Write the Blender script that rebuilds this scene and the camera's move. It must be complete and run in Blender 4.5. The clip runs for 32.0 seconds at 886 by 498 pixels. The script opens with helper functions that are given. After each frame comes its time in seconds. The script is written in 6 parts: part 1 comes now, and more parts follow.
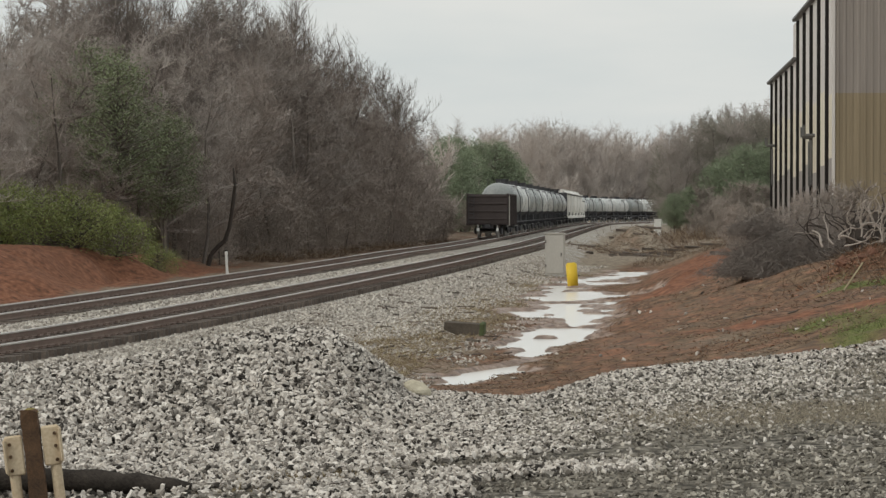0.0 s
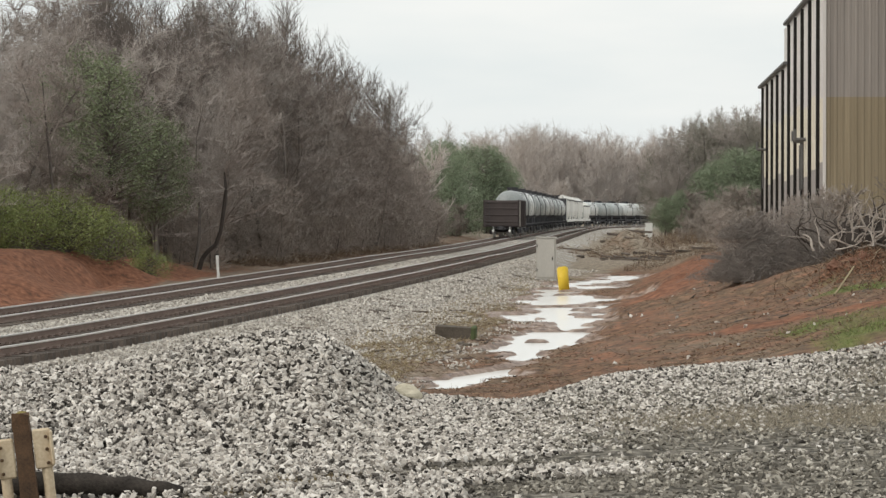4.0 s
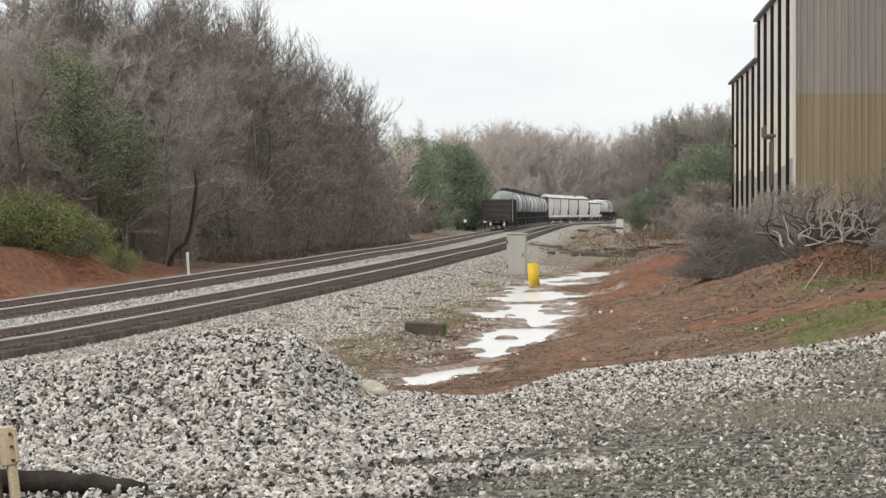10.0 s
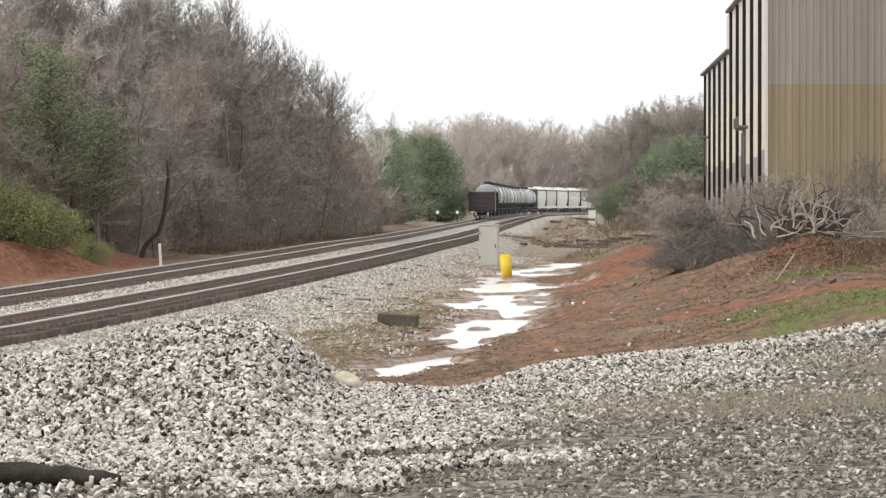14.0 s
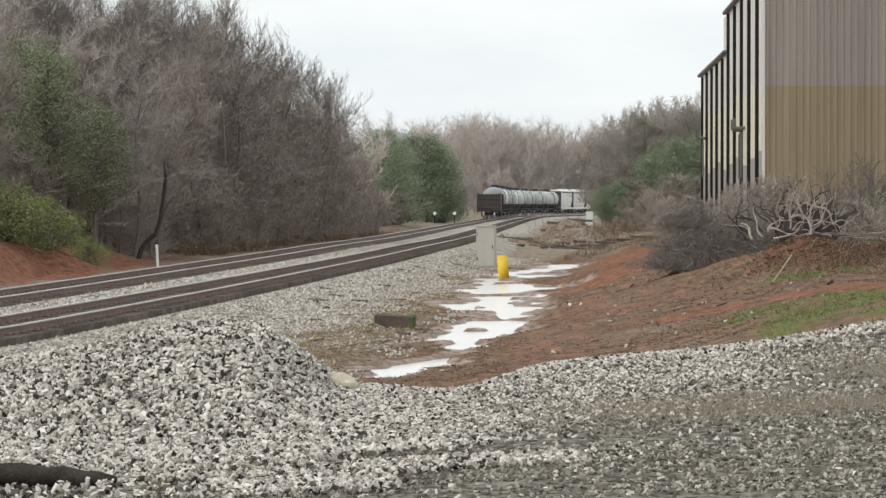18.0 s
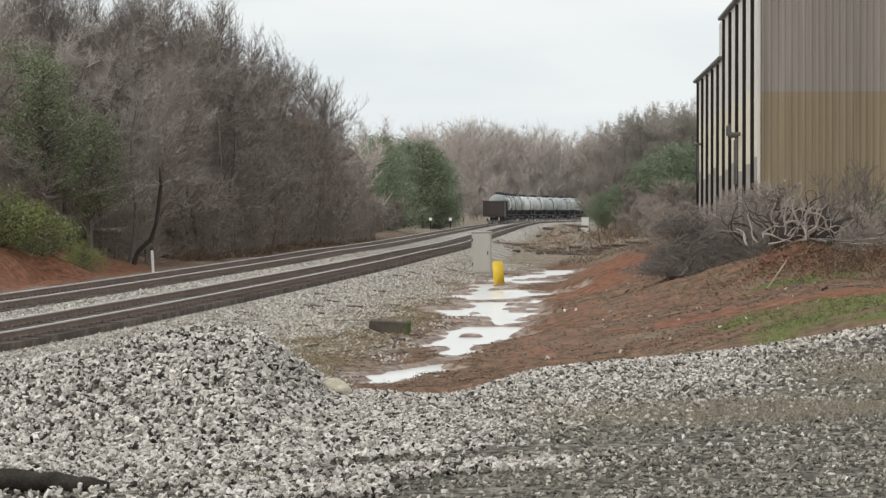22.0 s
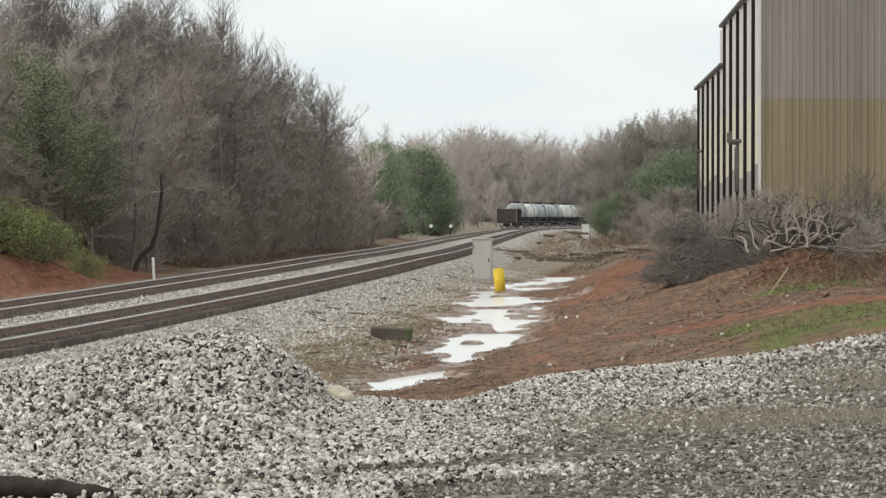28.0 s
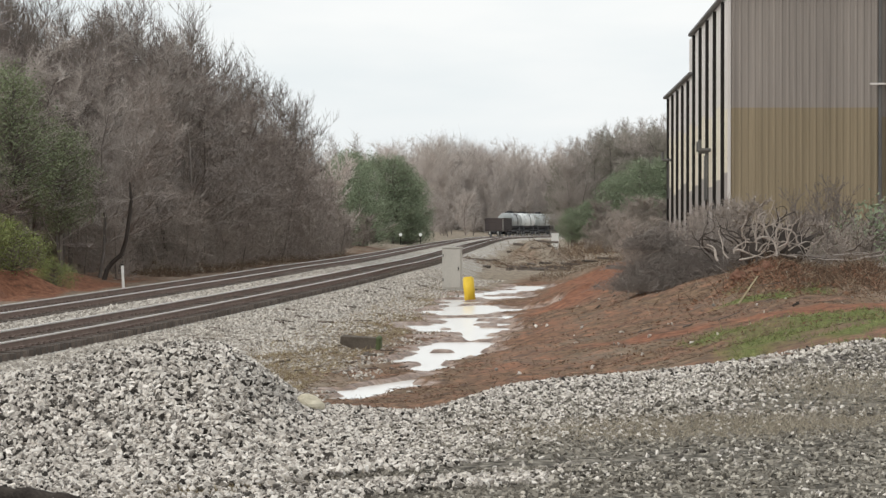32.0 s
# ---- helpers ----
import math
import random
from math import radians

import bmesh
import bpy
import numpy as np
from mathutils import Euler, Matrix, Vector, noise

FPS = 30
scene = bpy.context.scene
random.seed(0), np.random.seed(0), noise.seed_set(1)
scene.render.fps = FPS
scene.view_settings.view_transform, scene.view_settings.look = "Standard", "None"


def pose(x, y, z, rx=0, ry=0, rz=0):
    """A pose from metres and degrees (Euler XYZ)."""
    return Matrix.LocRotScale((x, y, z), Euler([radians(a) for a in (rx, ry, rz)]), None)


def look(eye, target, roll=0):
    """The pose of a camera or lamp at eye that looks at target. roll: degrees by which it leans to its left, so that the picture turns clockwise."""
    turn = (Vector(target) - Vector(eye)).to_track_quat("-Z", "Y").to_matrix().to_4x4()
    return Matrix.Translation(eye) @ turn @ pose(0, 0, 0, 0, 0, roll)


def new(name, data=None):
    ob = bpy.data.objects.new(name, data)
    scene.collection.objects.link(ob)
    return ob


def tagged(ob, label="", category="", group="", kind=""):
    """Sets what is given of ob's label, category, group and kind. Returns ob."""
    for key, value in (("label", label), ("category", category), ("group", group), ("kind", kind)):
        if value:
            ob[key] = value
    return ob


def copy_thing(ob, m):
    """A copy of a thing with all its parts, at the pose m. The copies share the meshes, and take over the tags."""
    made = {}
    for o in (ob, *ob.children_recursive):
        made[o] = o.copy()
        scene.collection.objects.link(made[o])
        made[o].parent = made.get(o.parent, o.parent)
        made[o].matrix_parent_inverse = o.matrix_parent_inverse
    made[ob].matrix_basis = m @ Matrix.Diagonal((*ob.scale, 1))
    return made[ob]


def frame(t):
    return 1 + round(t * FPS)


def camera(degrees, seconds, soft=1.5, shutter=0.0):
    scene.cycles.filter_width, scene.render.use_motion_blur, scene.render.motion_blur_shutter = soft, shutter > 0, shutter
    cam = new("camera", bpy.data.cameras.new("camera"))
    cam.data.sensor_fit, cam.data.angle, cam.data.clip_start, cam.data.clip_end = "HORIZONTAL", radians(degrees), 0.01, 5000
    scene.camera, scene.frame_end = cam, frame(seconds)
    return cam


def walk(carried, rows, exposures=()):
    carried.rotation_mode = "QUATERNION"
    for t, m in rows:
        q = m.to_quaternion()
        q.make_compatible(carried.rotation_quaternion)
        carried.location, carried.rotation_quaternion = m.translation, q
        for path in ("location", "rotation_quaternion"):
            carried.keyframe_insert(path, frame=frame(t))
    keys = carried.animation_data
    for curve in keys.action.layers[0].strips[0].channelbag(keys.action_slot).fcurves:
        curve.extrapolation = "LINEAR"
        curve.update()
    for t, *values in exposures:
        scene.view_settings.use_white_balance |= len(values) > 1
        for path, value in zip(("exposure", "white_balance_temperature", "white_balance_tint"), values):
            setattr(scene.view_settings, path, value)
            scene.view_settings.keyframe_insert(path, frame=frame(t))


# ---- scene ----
# The camera stands on a gravel lot beside the line and sways and turns a little in the hand.
cam = camera(17.82, 32.0, soft=1.4)
# seconds, sideways, height, degrees turned to the right, degrees tipped down, lean
SWAY = [
    (0.0, -0.039, 2.504, -1.354, 0.754, 0.033),
    (0.5, -0.036, 2.505, -1.356, 0.685, 0.046),
    (1.0, -0.041, 2.500, -1.375, 0.694, 0.020),
    (1.5, -0.036, 2.507, -1.258, 0.620, 0.038),
    (2.0, -0.035, 2.503, -1.184, 0.629, 0.032),
    (2.5, -0.038, 2.504, -1.156, 0.665, 0.038),
    (3.0, -0.034, 2.496, -1.150, 0.644, 0.021),
    (3.5, -0.039, 2.498, -1.156, 0.668, 0.033),
    (5.5, -0.044, 2.499, -1.224, 0.674, 0.004),
    (6.0, -0.039, 2.500, -1.191, 0.640, 0.020),
    (6.5, -0.043, 2.498, -1.106, 0.657, 0.013),
    (7.0, -0.036, 2.495, -1.114, 0.660, -0.000),
    (7.5, -0.027, 2.499, -1.139, 0.674, 0.014),
    (8.0, -0.012, 2.499, -1.136, 0.641, 0.014),
    (8.5, 0.030, 2.502, -1.113, 0.658, 0.025),
    (9.0, 0.075, 2.502, -1.113, 0.679, 0.028),
    (9.5, 0.074, 2.498, -0.951, 0.677, -0.011),
    (10.0, 0.010, 2.501, -0.599, 0.743, -0.031),
    (10.5, 0.009, 2.503, -0.292, 0.753, -0.055),
    (11.0, 0.012, 2.503, -0.174, 0.800, -0.054),
    (11.5, 0.019, 2.500, -0.196, 0.831, -0.068),
    (12.0, 0.016, 2.504, -0.056, 0.843, -0.048),
    (12.5, 0.009, 2.506, 0.005, 0.848, -0.029),
    (13.0, -0.000, 2.500, 0.000, 0.814, -0.000),
    (13.5, 0.003, 2.501, -0.046, 0.872, -0.046),
    (14.0, 0.004, 2.500, -0.037, 0.921, -0.042),
    (14.5, 0.003, 2.503, -0.018, 0.887, -0.025),
    (16.5, 0.000, 2.500, 0.030, 0.905, -0.042),
    (17.0, 0.011, 2.499, 0.029, 0.911, -0.029),
    (17.5, 0.011, 2.498, 0.035, 0.872, -0.019),
    (18.0, 0.012, 2.501, 0.017, 0.899, -0.013),
    (18.5, 0.014, 2.499, 0.024, 0.913, -0.010),
    (19.0, 0.016, 2.496, 0.022, 0.904, -0.029),
    (19.5, 0.016, 2.496, 0.040, 0.887, -0.028),
    (20.0, 0.018, 2.497, 0.018, 0.889, -0.017),
    (20.5, 0.020, 2.503, 0.012, 0.914, -0.023),
    (21.0, 0.026, 2.504, 0.073, 0.820, -0.011),
    (21.5, 0.030, 2.502, 0.094, 0.802, 0.007),
    (22.0, 0.037, 2.499, 0.099, 0.781, -0.008),
    (22.5, 0.048, 2.498, 0.091, 0.786, -0.004),
    (23.0, 0.051, 2.503, 0.068, 0.797, -0.003),
    (23.5, 0.038, 2.506, 0.062, 0.817, 0.024),
    (24.0, 0.030, 2.503, 0.073, 0.780, 0.001),
    (24.5, 0.028, 2.500, 0.094, 0.747, 0.021),
    (25.0, 0.018, 2.502, 0.072, 0.726, 0.016),
    (25.5, 0.013, 2.501, 0.060, 0.737, 0.018),
    (27.5, 0.018, 2.504, 0.035, 0.698, 0.021),
    (28.0, 0.009, 2.503, 0.094, 0.641, 0.003),
    (28.5, 0.002, 2.499, 0.211, 0.557, 0.033),
    (29.0, -0.001, 2.499, 0.476, 0.505, 0.023),
    (29.5, -0.004, 2.498, 0.530, 0.476, 0.024),
    (30.0, 0.006, 2.502, 0.639, 0.499, 0.035),
    (30.5, 0.004, 2.498, 0.709, 0.443, 0.015),
    (31.0, 0.001, 2.494, 0.726, 0.460, 0.018),
    (31.5, 0.001, 2.496, 0.730, 0.462, 0.037),
    (32.0, 0.003, 2.498, 0.711, 0.464, 0.032),
]


def held(x, z, turn, tip, lean):
    a, b = radians(turn), radians(tip)
    return look((x, 0, z), (x + 50 * math.sin(a) * math.cos(b), 50 * math.cos(a) * math.cos(b), z - 50 * math.sin(b)), lean)


walk(cam, [(t, held(*r)) for t, *r in SWAY], exposures=[
    (0, -0.31, 6650, 8), (1, -0.2, 6650, 8), (3, -0.1, 6650, 8), (5.5, 0.16, 6550, 10), (6.2, 0.16, 6550, 10), (7, 0.11, 6550, 10), (8.2, 0.1, 6550, 10), (9, 0.23, 6550, 10), (10, 0.16, 6500, 10), (11.4, 0.1, 6500, 10), (12, 0.53, 6500, 10), (12.5, 0.14, 6450, 10), (13.3, 0.13, 6450, 10), (13.7, 0.45, 6550, 11), (14.5, 0.43, 6550, 11), (16.3, 0.15, 6450, 9), (20, 0.14, 6450, 9), (21.2, 0.15, 6450, 9), (21.8, 0.02, 6450, 9), (22.3, 0.02, 6450, 9), (23, 0.13, 6450, 9), (28.1, 0.07, 6450, 8), (28.7, -0.2, 6350, 8), (29.4, -0.2, 6350, 8), (30.2, 0.06, 6500, 10), (31, 0.05, 6500, 10), (32, 0.1, 6500, 10)])

# ---- light ----
world = bpy.data.worlds.new("overcast_sky")
scene.world = world
world.use_nodes = True
wn, wl = world.node_tree.nodes, world.node_tree.links
wn.clear()
sky = wn.new("ShaderNodeTexSky")
sky.sky_type, sky.sun_disc = "NISHITA", False
sky.sun_elevation, sky.sun_rotation = radians(42), radians(-60)
sky.air_density, sky.dust_density = 1.0, 4.0
sky_gain = wn.new("ShaderNodeVectorMath")
sky_gain.operation = "SCALE"
sky_gain.inputs["Scale"].default_value = 0.06
wl.new(sky.outputs[0], sky_gain.inputs[0])
w_co = wn.new("ShaderNodeTexCoord")
w_map = wn.new("ShaderNodeMapping")
w_map.inputs["Scale"].default_value = (2.0, 2.0, 9.0)
wl.new(w_co.outputs["Generated"], w_map.inputs[0])
w_noise = wn.new("ShaderNodeTexNoise")
w_noise.inputs["Scale"].default_value, w_noise.inputs["Detail"].default_value = 2.2, 5
wl.new(w_map.outputs[0], w_noise.inputs["Vector"])
w_ramp = wn.new("ShaderNodeValToRGB")
w_ramp.color_ramp.elements[0].position, w_ramp.color_ramp.elements[0].color = 0.36, (0.81, 0.875, 0.90, 1)
w_ramp.color_ramp.elements[1].position, w_ramp.color_ramp.elements[1].color = 0.62, (0.97, 0.99, 0.985, 1)
wl.new(w_noise.outputs[0], w_ramp.inputs[0])
w_mix = wn.new("ShaderNodeMixRGB")
w_mix.inputs[0].default_value = 0.9
wl.new(sky_gain.outputs[0], w_mix.inputs[1])
wl.new(w_ramp.outputs[0], w_mix.inputs[2])
w_bg = wn.new("ShaderNodeBackground")
w_bg.inputs[1].default_value = 1.0
w_out = wn.new("ShaderNodeOutputWorld")
wl.new(w_mix.outputs[0], w_bg.inputs[0])
wl.new(w_bg.outputs[0], w_out.inputs[0])

sun = new("sun", bpy.data.lights.new("sun", "SUN"))
sun.data.energy, sun.data.angle, sun.data.color = 1.3, radians(25), (1.0, 0.96, 0.9)
sun.matrix_world = look((-60, -20, 60), (0, 20, 0))


# ---- materials ----
def mat(name, base, base2=None, rough=0.85, metal=0.0, scale=3.0, fine=40.0, bump=0.15, dist=0.02, streak=1.0, spec=0.3,
        rand=0.0, contrast=0.35):
    """Two-scale noise between two colours, with fine relief. streak stretches it upright; rand varies it by object."""
    m = bpy.data.materials.new(name)
    m.use_nodes = True
    n, l = m.node_tree.nodes, m.node_tree.links
    bsdf = n["Principled BSDF"]
    base2 = base2 or tuple(c * 0.6 for c in base)
    co = n.new("ShaderNodeTexCoord")
    mp = n.new("ShaderNodeMapping")
    mp.inputs["Scale"].default_value = (1, 1, 1 / streak)
    l.new(co.outputs["Object"], mp.inputs[0])
    big, small = n.new("ShaderNodeTexNoise"), n.new("ShaderNodeTexNoise")
    for tex, s, d in ((big, scale, 6), (small, fine, 4)):
        tex.inputs["Scale"].default_value, tex.inputs["Detail"].default_value = s, d
        l.new(mp.outputs[0], tex.inputs["Vector"])
    mixv = n.new("ShaderNodeMath")
    mixv.operation = "MULTIPLY_ADD"
    mixv.inputs[1].default_value = 0.45
    l.new(small.outputs[0], mixv.inputs[0])
    half = n.new("ShaderNodeMath")
    half.operation = "MULTIPLY"
    half.inputs[1].default_value = 0.55
    l.new(big.outputs[0], half.inputs[0])
    l.new(half.outputs[0], mixv.inputs[2])
    ramp = n.new("ShaderNodeValToRGB")
    ramp.color_ramp.elements[0].position, ramp.color_ramp.elements[0].color = 0.5 - contrast / 2, (*base2, 1)
    ramp.color_ramp.elements[1].position, ramp.color_ramp.elements[1].color = 0.5 + contrast / 2, (*base, 1)
    l.new(mixv.outputs[0], ramp.inputs[0])
    colour = ramp.outputs[0]
    if rand:
        info = n.new("ShaderNodeObjectInfo")
        hsv = n.new("ShaderNodeHueSaturation")
        rng = n.new("ShaderNodeMapRange")
        rng.inputs["To Min"].default_value, rng.inputs["To Max"].default_value = 1 - rand, 1 + rand
        l.new(info.outputs["Random"], rng.inputs[0])
        l.new(rng.outputs[0], hsv.inputs["Value"])
        l.new(colour, hsv.inputs["Color"])
        colour = hsv.outputs[0]
    l.new(colour, bsdf.inputs["Base Color"])
    bsdf.inputs["Roughness"].default_value, bsdf.inputs["Metallic"].default_value = rough, metal
    bsdf.inputs["Specular IOR Level"].default_value = spec
    bp = n.new("ShaderNodeBump")
    bp.inputs["Strength"].default_value, bp.inputs["Distance"].default_value = bump, dist
    l.new(small.outputs[0], bp.inputs["Height"])
    l.new(bp.outputs[0], bsdf.inputs["Normal"])
    return m


def island_mat(name, stops, rough=0.9, spec=0.2):
    """Each loose piece of a joined mesh takes a colour of its own from the stops."""
    m = bpy.data.materials.new(name)
    m.use_nodes = True
    n, l = m.node_tree.nodes, m.node_tree.links
    bsdf = n["Principled BSDF"]
    geo = n.new("ShaderNodeNewGeometry")
    ramp = n.new("ShaderNodeValToRGB")
    while len(ramp.color_ramp.elements) < len(stops):
        ramp.color_ramp.elements.new(0.5)
    for e, (p, c) in zip(ramp.color_ramp.elements, stops):
        e.position, e.color = p, (*c, 1)
    l.new(geo.outputs["Random Per Island"], ramp.inputs[0])
    tex = n.new("ShaderNodeTexNoise")
    tex.inputs["Scale"].default_value = 60
    co = n.new("ShaderNodeTexCoord")
    l.new(co.outputs["Object"], tex.inputs["Vector"])
    mul = n.new("ShaderNodeMixRGB")
    mul.blend_type = "OVERLAY"
    mul.inputs[0].default_value = 0.35
    l.new(ramp.outputs[0], mul.inputs[1])
    l.new(tex.outputs[0], mul.inputs[2])
    l.new(mul.outputs[0], bsdf.inputs["Base Color"])
    bsdf.inputs["Roughness"].default_value = rough
    bsdf.inputs["Specular IOR Level"].default_value = spec
    return m


M_STEEL_RUST = mat("rusted_rail_steel", (0.27, 0.198, 0.165), (0.16, 0.115, 0.095), 0.85, 0.0, 2, 60, 0.3)
M_RAIL_HEAD = mat("worn_and_lit_rail_head", (0.70, 0.67, 0.64), (0.55, 0.52, 0.49), 0.4, 0.6, 1, 30, 0.05)
M_TIE = mat("creosoted_timber", (0.17, 0.14, 0.118), (0.075, 0.06, 0.052), 0.9, 0, 2, 25, 0.5, rand=0.3)
# The darkest stops make stones that pass for shaded gaps in the heap.
M_STONE = island_mat("ballast_stone", [(0.0, (0.035, 0.03, 0.026)), (0.1, (0.06, 0.053, 0.046)), (0.24, (0.28, 0.252, 0.222)), (0.55, (0.52, 0.475, 0.427)), (1.0, (0.78, 0.725, 0.662))])
M_STONE_DULL = island_mat("weathered_ballast_stone", [(0.0, (0.22, 0.196, 0.17)), (0.3, (0.4, 0.364, 0.322)), (0.7, (0.53, 0.487, 0.436)), (1.0, (0.68, 0.63, 0.567))])
M_STONE_DARK = island_mat("lot_stone", [(0.0, (0.1, 0.089, 0.074)), (0.45, (0.225, 0.203, 0.17)), (0.85, (0.38, 0.347, 0.294)), (1.0, (0.56, 0.515, 0.446))])
M_CONCRETE = mat("weathered_concrete", (0.47, 0.45, 0.42), (0.36, 0.345, 0.325), 0.9, 0, 1.5, 30, 0.2)
M_CASE = mat("grey_painted_steel", (0.52, 0.49, 0.44), (0.43, 0.405, 0.365), 0.55, 0.0, 1.2, 25, 0.05, streak=3)
M_WHITE = mat("white_paint", (0.78, 0.77, 0.74), (0.62, 0.61, 0.58), 0.6, 0, 2, 30, 0.05)
M_YELLOW = mat("yellow_plastic", (0.80, 0.56, 0.05), (0.68, 0.45, 0.04), 0.5, 0, 3, 30, 0.05)
M_BRUSH = mat("dead_brush_twigs", (0.27, 0.232, 0.205), (0.17, 0.146, 0.128), 0.95, 0, 1.5, 18, 0.0)
M_BARK = mat("grey_brown_bark", (0.2, 0.17, 0.15), (0.12, 0.102, 0.09), 0.95, 0, 1.5, 18, 0.5, streak=4, rand=0.25)
M_TWIG = mat("bare_twigs", (0.43, 0.38, 0.345), (0.335, 0.296, 0.268), 0.95, 0, 0.6, 8, 0.0, rand=0.12)
M_TWIG_RED = mat("reddish_bare_twigs", (0.35, 0.297, 0.264), (0.265, 0.224, 0.199), 0.95, 0, 0.6, 8, 0.0, rand=0.12)
M_TWIG_DARK = mat("dark_bare_twigs", (0.22, 0.187, 0.166), (0.145, 0.122, 0.108), 0.95, 0, 0.6, 8, 0.0, rand=0.12)
M_TWIG_OLIVE = mat("olive_bare_twigs", (0.31, 0.286, 0.24), (0.24, 0.221, 0.186), 0.95, 0, 0.6, 8, 0.0, rand=0.12)
M_THICKET = mat("dark_brown_twigs", (0.42, 0.36, 0.316), (0.30, 0.257, 0.226), 0.95, 0, 0.6, 8, 0.0, rand=0.15)
M_SCRUB = mat("brown_scrub_twigs", (0.33, 0.285, 0.248), (0.245, 0.21, 0.183), 0.95, 0, 0.6, 8, 0.0, rand=0.15)
# The next three far-wood colours are lightened to stand in for haze.
M_FAR_BROWN_HAZED = mat("haze_lightened_brown_twigs", (0.5, 0.432, 0.392), (0.39, 0.337, 0.306), 0.95, 0, 0.6, 8, 0.0)
M_TWIG_HAZE_PALE = mat("haze_paled_far_twigs", (0.64, 0.57, 0.525), (0.52, 0.463, 0.427), 0.95, 0, 0.6, 8, 0.0)
M_TWIG_GREY_HAZED = mat("haze_lightened_grey_twigs", (0.54, 0.482, 0.442), (0.42, 0.375, 0.343), 0.95, 0, 0.6, 8, 0.0, rand=0.2)
M_LEAF_BRIGHT = island_mat("shrub_leaf", [(0.0, (0.16, 0.19, 0.07)), (0.5, (0.235, 0.268, 0.1)), (1.0, (0.31, 0.335, 0.135))], 0.7)
M_CEDAR = island_mat("cedar_leaf", [(0.0, (0.19, 0.23, 0.15)), (0.5, (0.235, 0.278, 0.182)), (1.0, (0.28, 0.322, 0.212))], 0.75)
M_DRY = island_mat("dry_grass_blade", [(0.0, (0.16, 0.115, 0.07)), (0.5, (0.28, 0.22, 0.13)), (1.0, (0.42, 0.35, 0.22))], 0.9)
M_DRY_PALE = island_mat("bleached_grass_blade", [(0.0, (0.21, 0.178, 0.135)), (0.5, (0.33, 0.285, 0.22)), (1.0, (0.46, 0.41, 0.325))], 0.9)
M_GRASS = island_mat("green_grass_blade", [(0.0, (0.1, 0.12, 0.042)), (0.5, (0.18, 0.208, 0.074)), (1.0, (0.3, 0.315, 0.135))], 0.8)
M_TRUNK_DARK = mat("dark_bark_and_root_shade", (0.085, 0.069, 0.06), (0.045, 0.037, 0.032), 0.95, 0, 1.5, 18, 0.5, streak=4)
M_ROOT = mat("bleached_root", (0.52, 0.455, 0.4), (0.27, 0.225, 0.19), 0.9, 0, 4, 40, 0.3)
M_LITTER = island_mat("fallen_twigs_and_leaves", [(0.0, (0.075, 0.052, 0.038)), (0.5, (0.155, 0.105, 0.073)), (0.85, (0.25, 0.18, 0.125)), (1.0, (0.4, 0.33, 0.245))], 0.95)
M_PINE = island_mat("pine_needles", [(0.0, (0.165, 0.195, 0.112)), (0.5, (0.21, 0.24, 0.14)), (1.0, (0.26, 0.285, 0.17))], 0.75)
M_CLOD = island_mat("clay_clod_crumbs", [(0.0, (0.12, 0.07, 0.046)), (0.5, (0.19, 0.105, 0.066)), (1.0, (0.27, 0.148, 0.092))])
M_DIRT = mat("red_clay", (0.25, 0.125, 0.082), (0.12, 0.066, 0.047), 0.95, 0, 1.2, 14, 0.6)
M_TANK_GREY = mat("grey_tank_paint", (0.43, 0.45, 0.435), (0.26, 0.275, 0.268), 0.33, 0.0, 0.7, 8, 0.03, streak=3, rand=0.25)
M_TANK_WHITE = mat("chalky_white_tank_paint", (0.72, 0.725, 0.7), (0.46, 0.465, 0.45), 0.32, 0, 0.7, 8, 0.03, streak=3, rand=0.15)
M_HOPPER = mat("chalky_white_hopper_paint", (0.84, 0.82, 0.77), (0.68, 0.66, 0.615), 0.55, 0, 0.8, 9, 0.05, streak=3, rand=0.12)
# Tank bellies and hopper ends also take this black as painted shade.
M_CAR_BLACK = mat("sooty_black_steel_and_shade", (0.085, 0.083, 0.088), (0.05, 0.049, 0.053), 0.75, 0.0, 1.5, 12, 0.1)
M_CAR_BROWN = mat("oxide_brown_steel", (0.088, 0.07, 0.066), (0.058, 0.047, 0.045), 0.75, 0.0, 1.0, 12, 0.1, streak=2)
M_WHEEL = mat("bright_wheel_tread", (0.55, 0.54, 0.53), (0.35, 0.34, 0.33), 0.3, 0.9, 2, 20, 0.02)
M_DISC_WHITE = mat("white_disc_and_glint", (0.9, 0.9, 0.88), (0.8, 0.8, 0.78), 0.35, 0, 3, 30, 0.0)
M_WALL_GREY = mat("weathered_grey_sheet_metal", (0.36, 0.318, 0.282), (0.205, 0.18, 0.16), 0.6, 0.1, 1.6, 7, 0.02, streak=40, contrast=0.5)
M_WALL_TAN = mat("tan_sheet_metal", (0.335, 0.27, 0.178), (0.185, 0.147, 0.094), 0.6, 0.0, 1.6, 7, 0.02, streak=40, contrast=0.5)
M_WALL_WHITE = mat("chalky_white_sheet_metal", (0.74, 0.70, 0.66), (0.55, 0.51, 0.48), 0.6, 0.0, 0.3, 5, 0.02, streak=10)
M_WALL_CREAM = mat("yellowed_cream_sheet_metal", (0.78, 0.72, 0.6), (0.62, 0.56, 0.44), 0.6, 0.0, 0.3, 5, 0.02, streak=10)
M_WALL_STAIN = mat("stained_grey_sheet_metal", (0.46, 0.42, 0.39), (0.25, 0.225, 0.21), 0.7, 0.0, 0.3, 5, 0.02, streak=10)
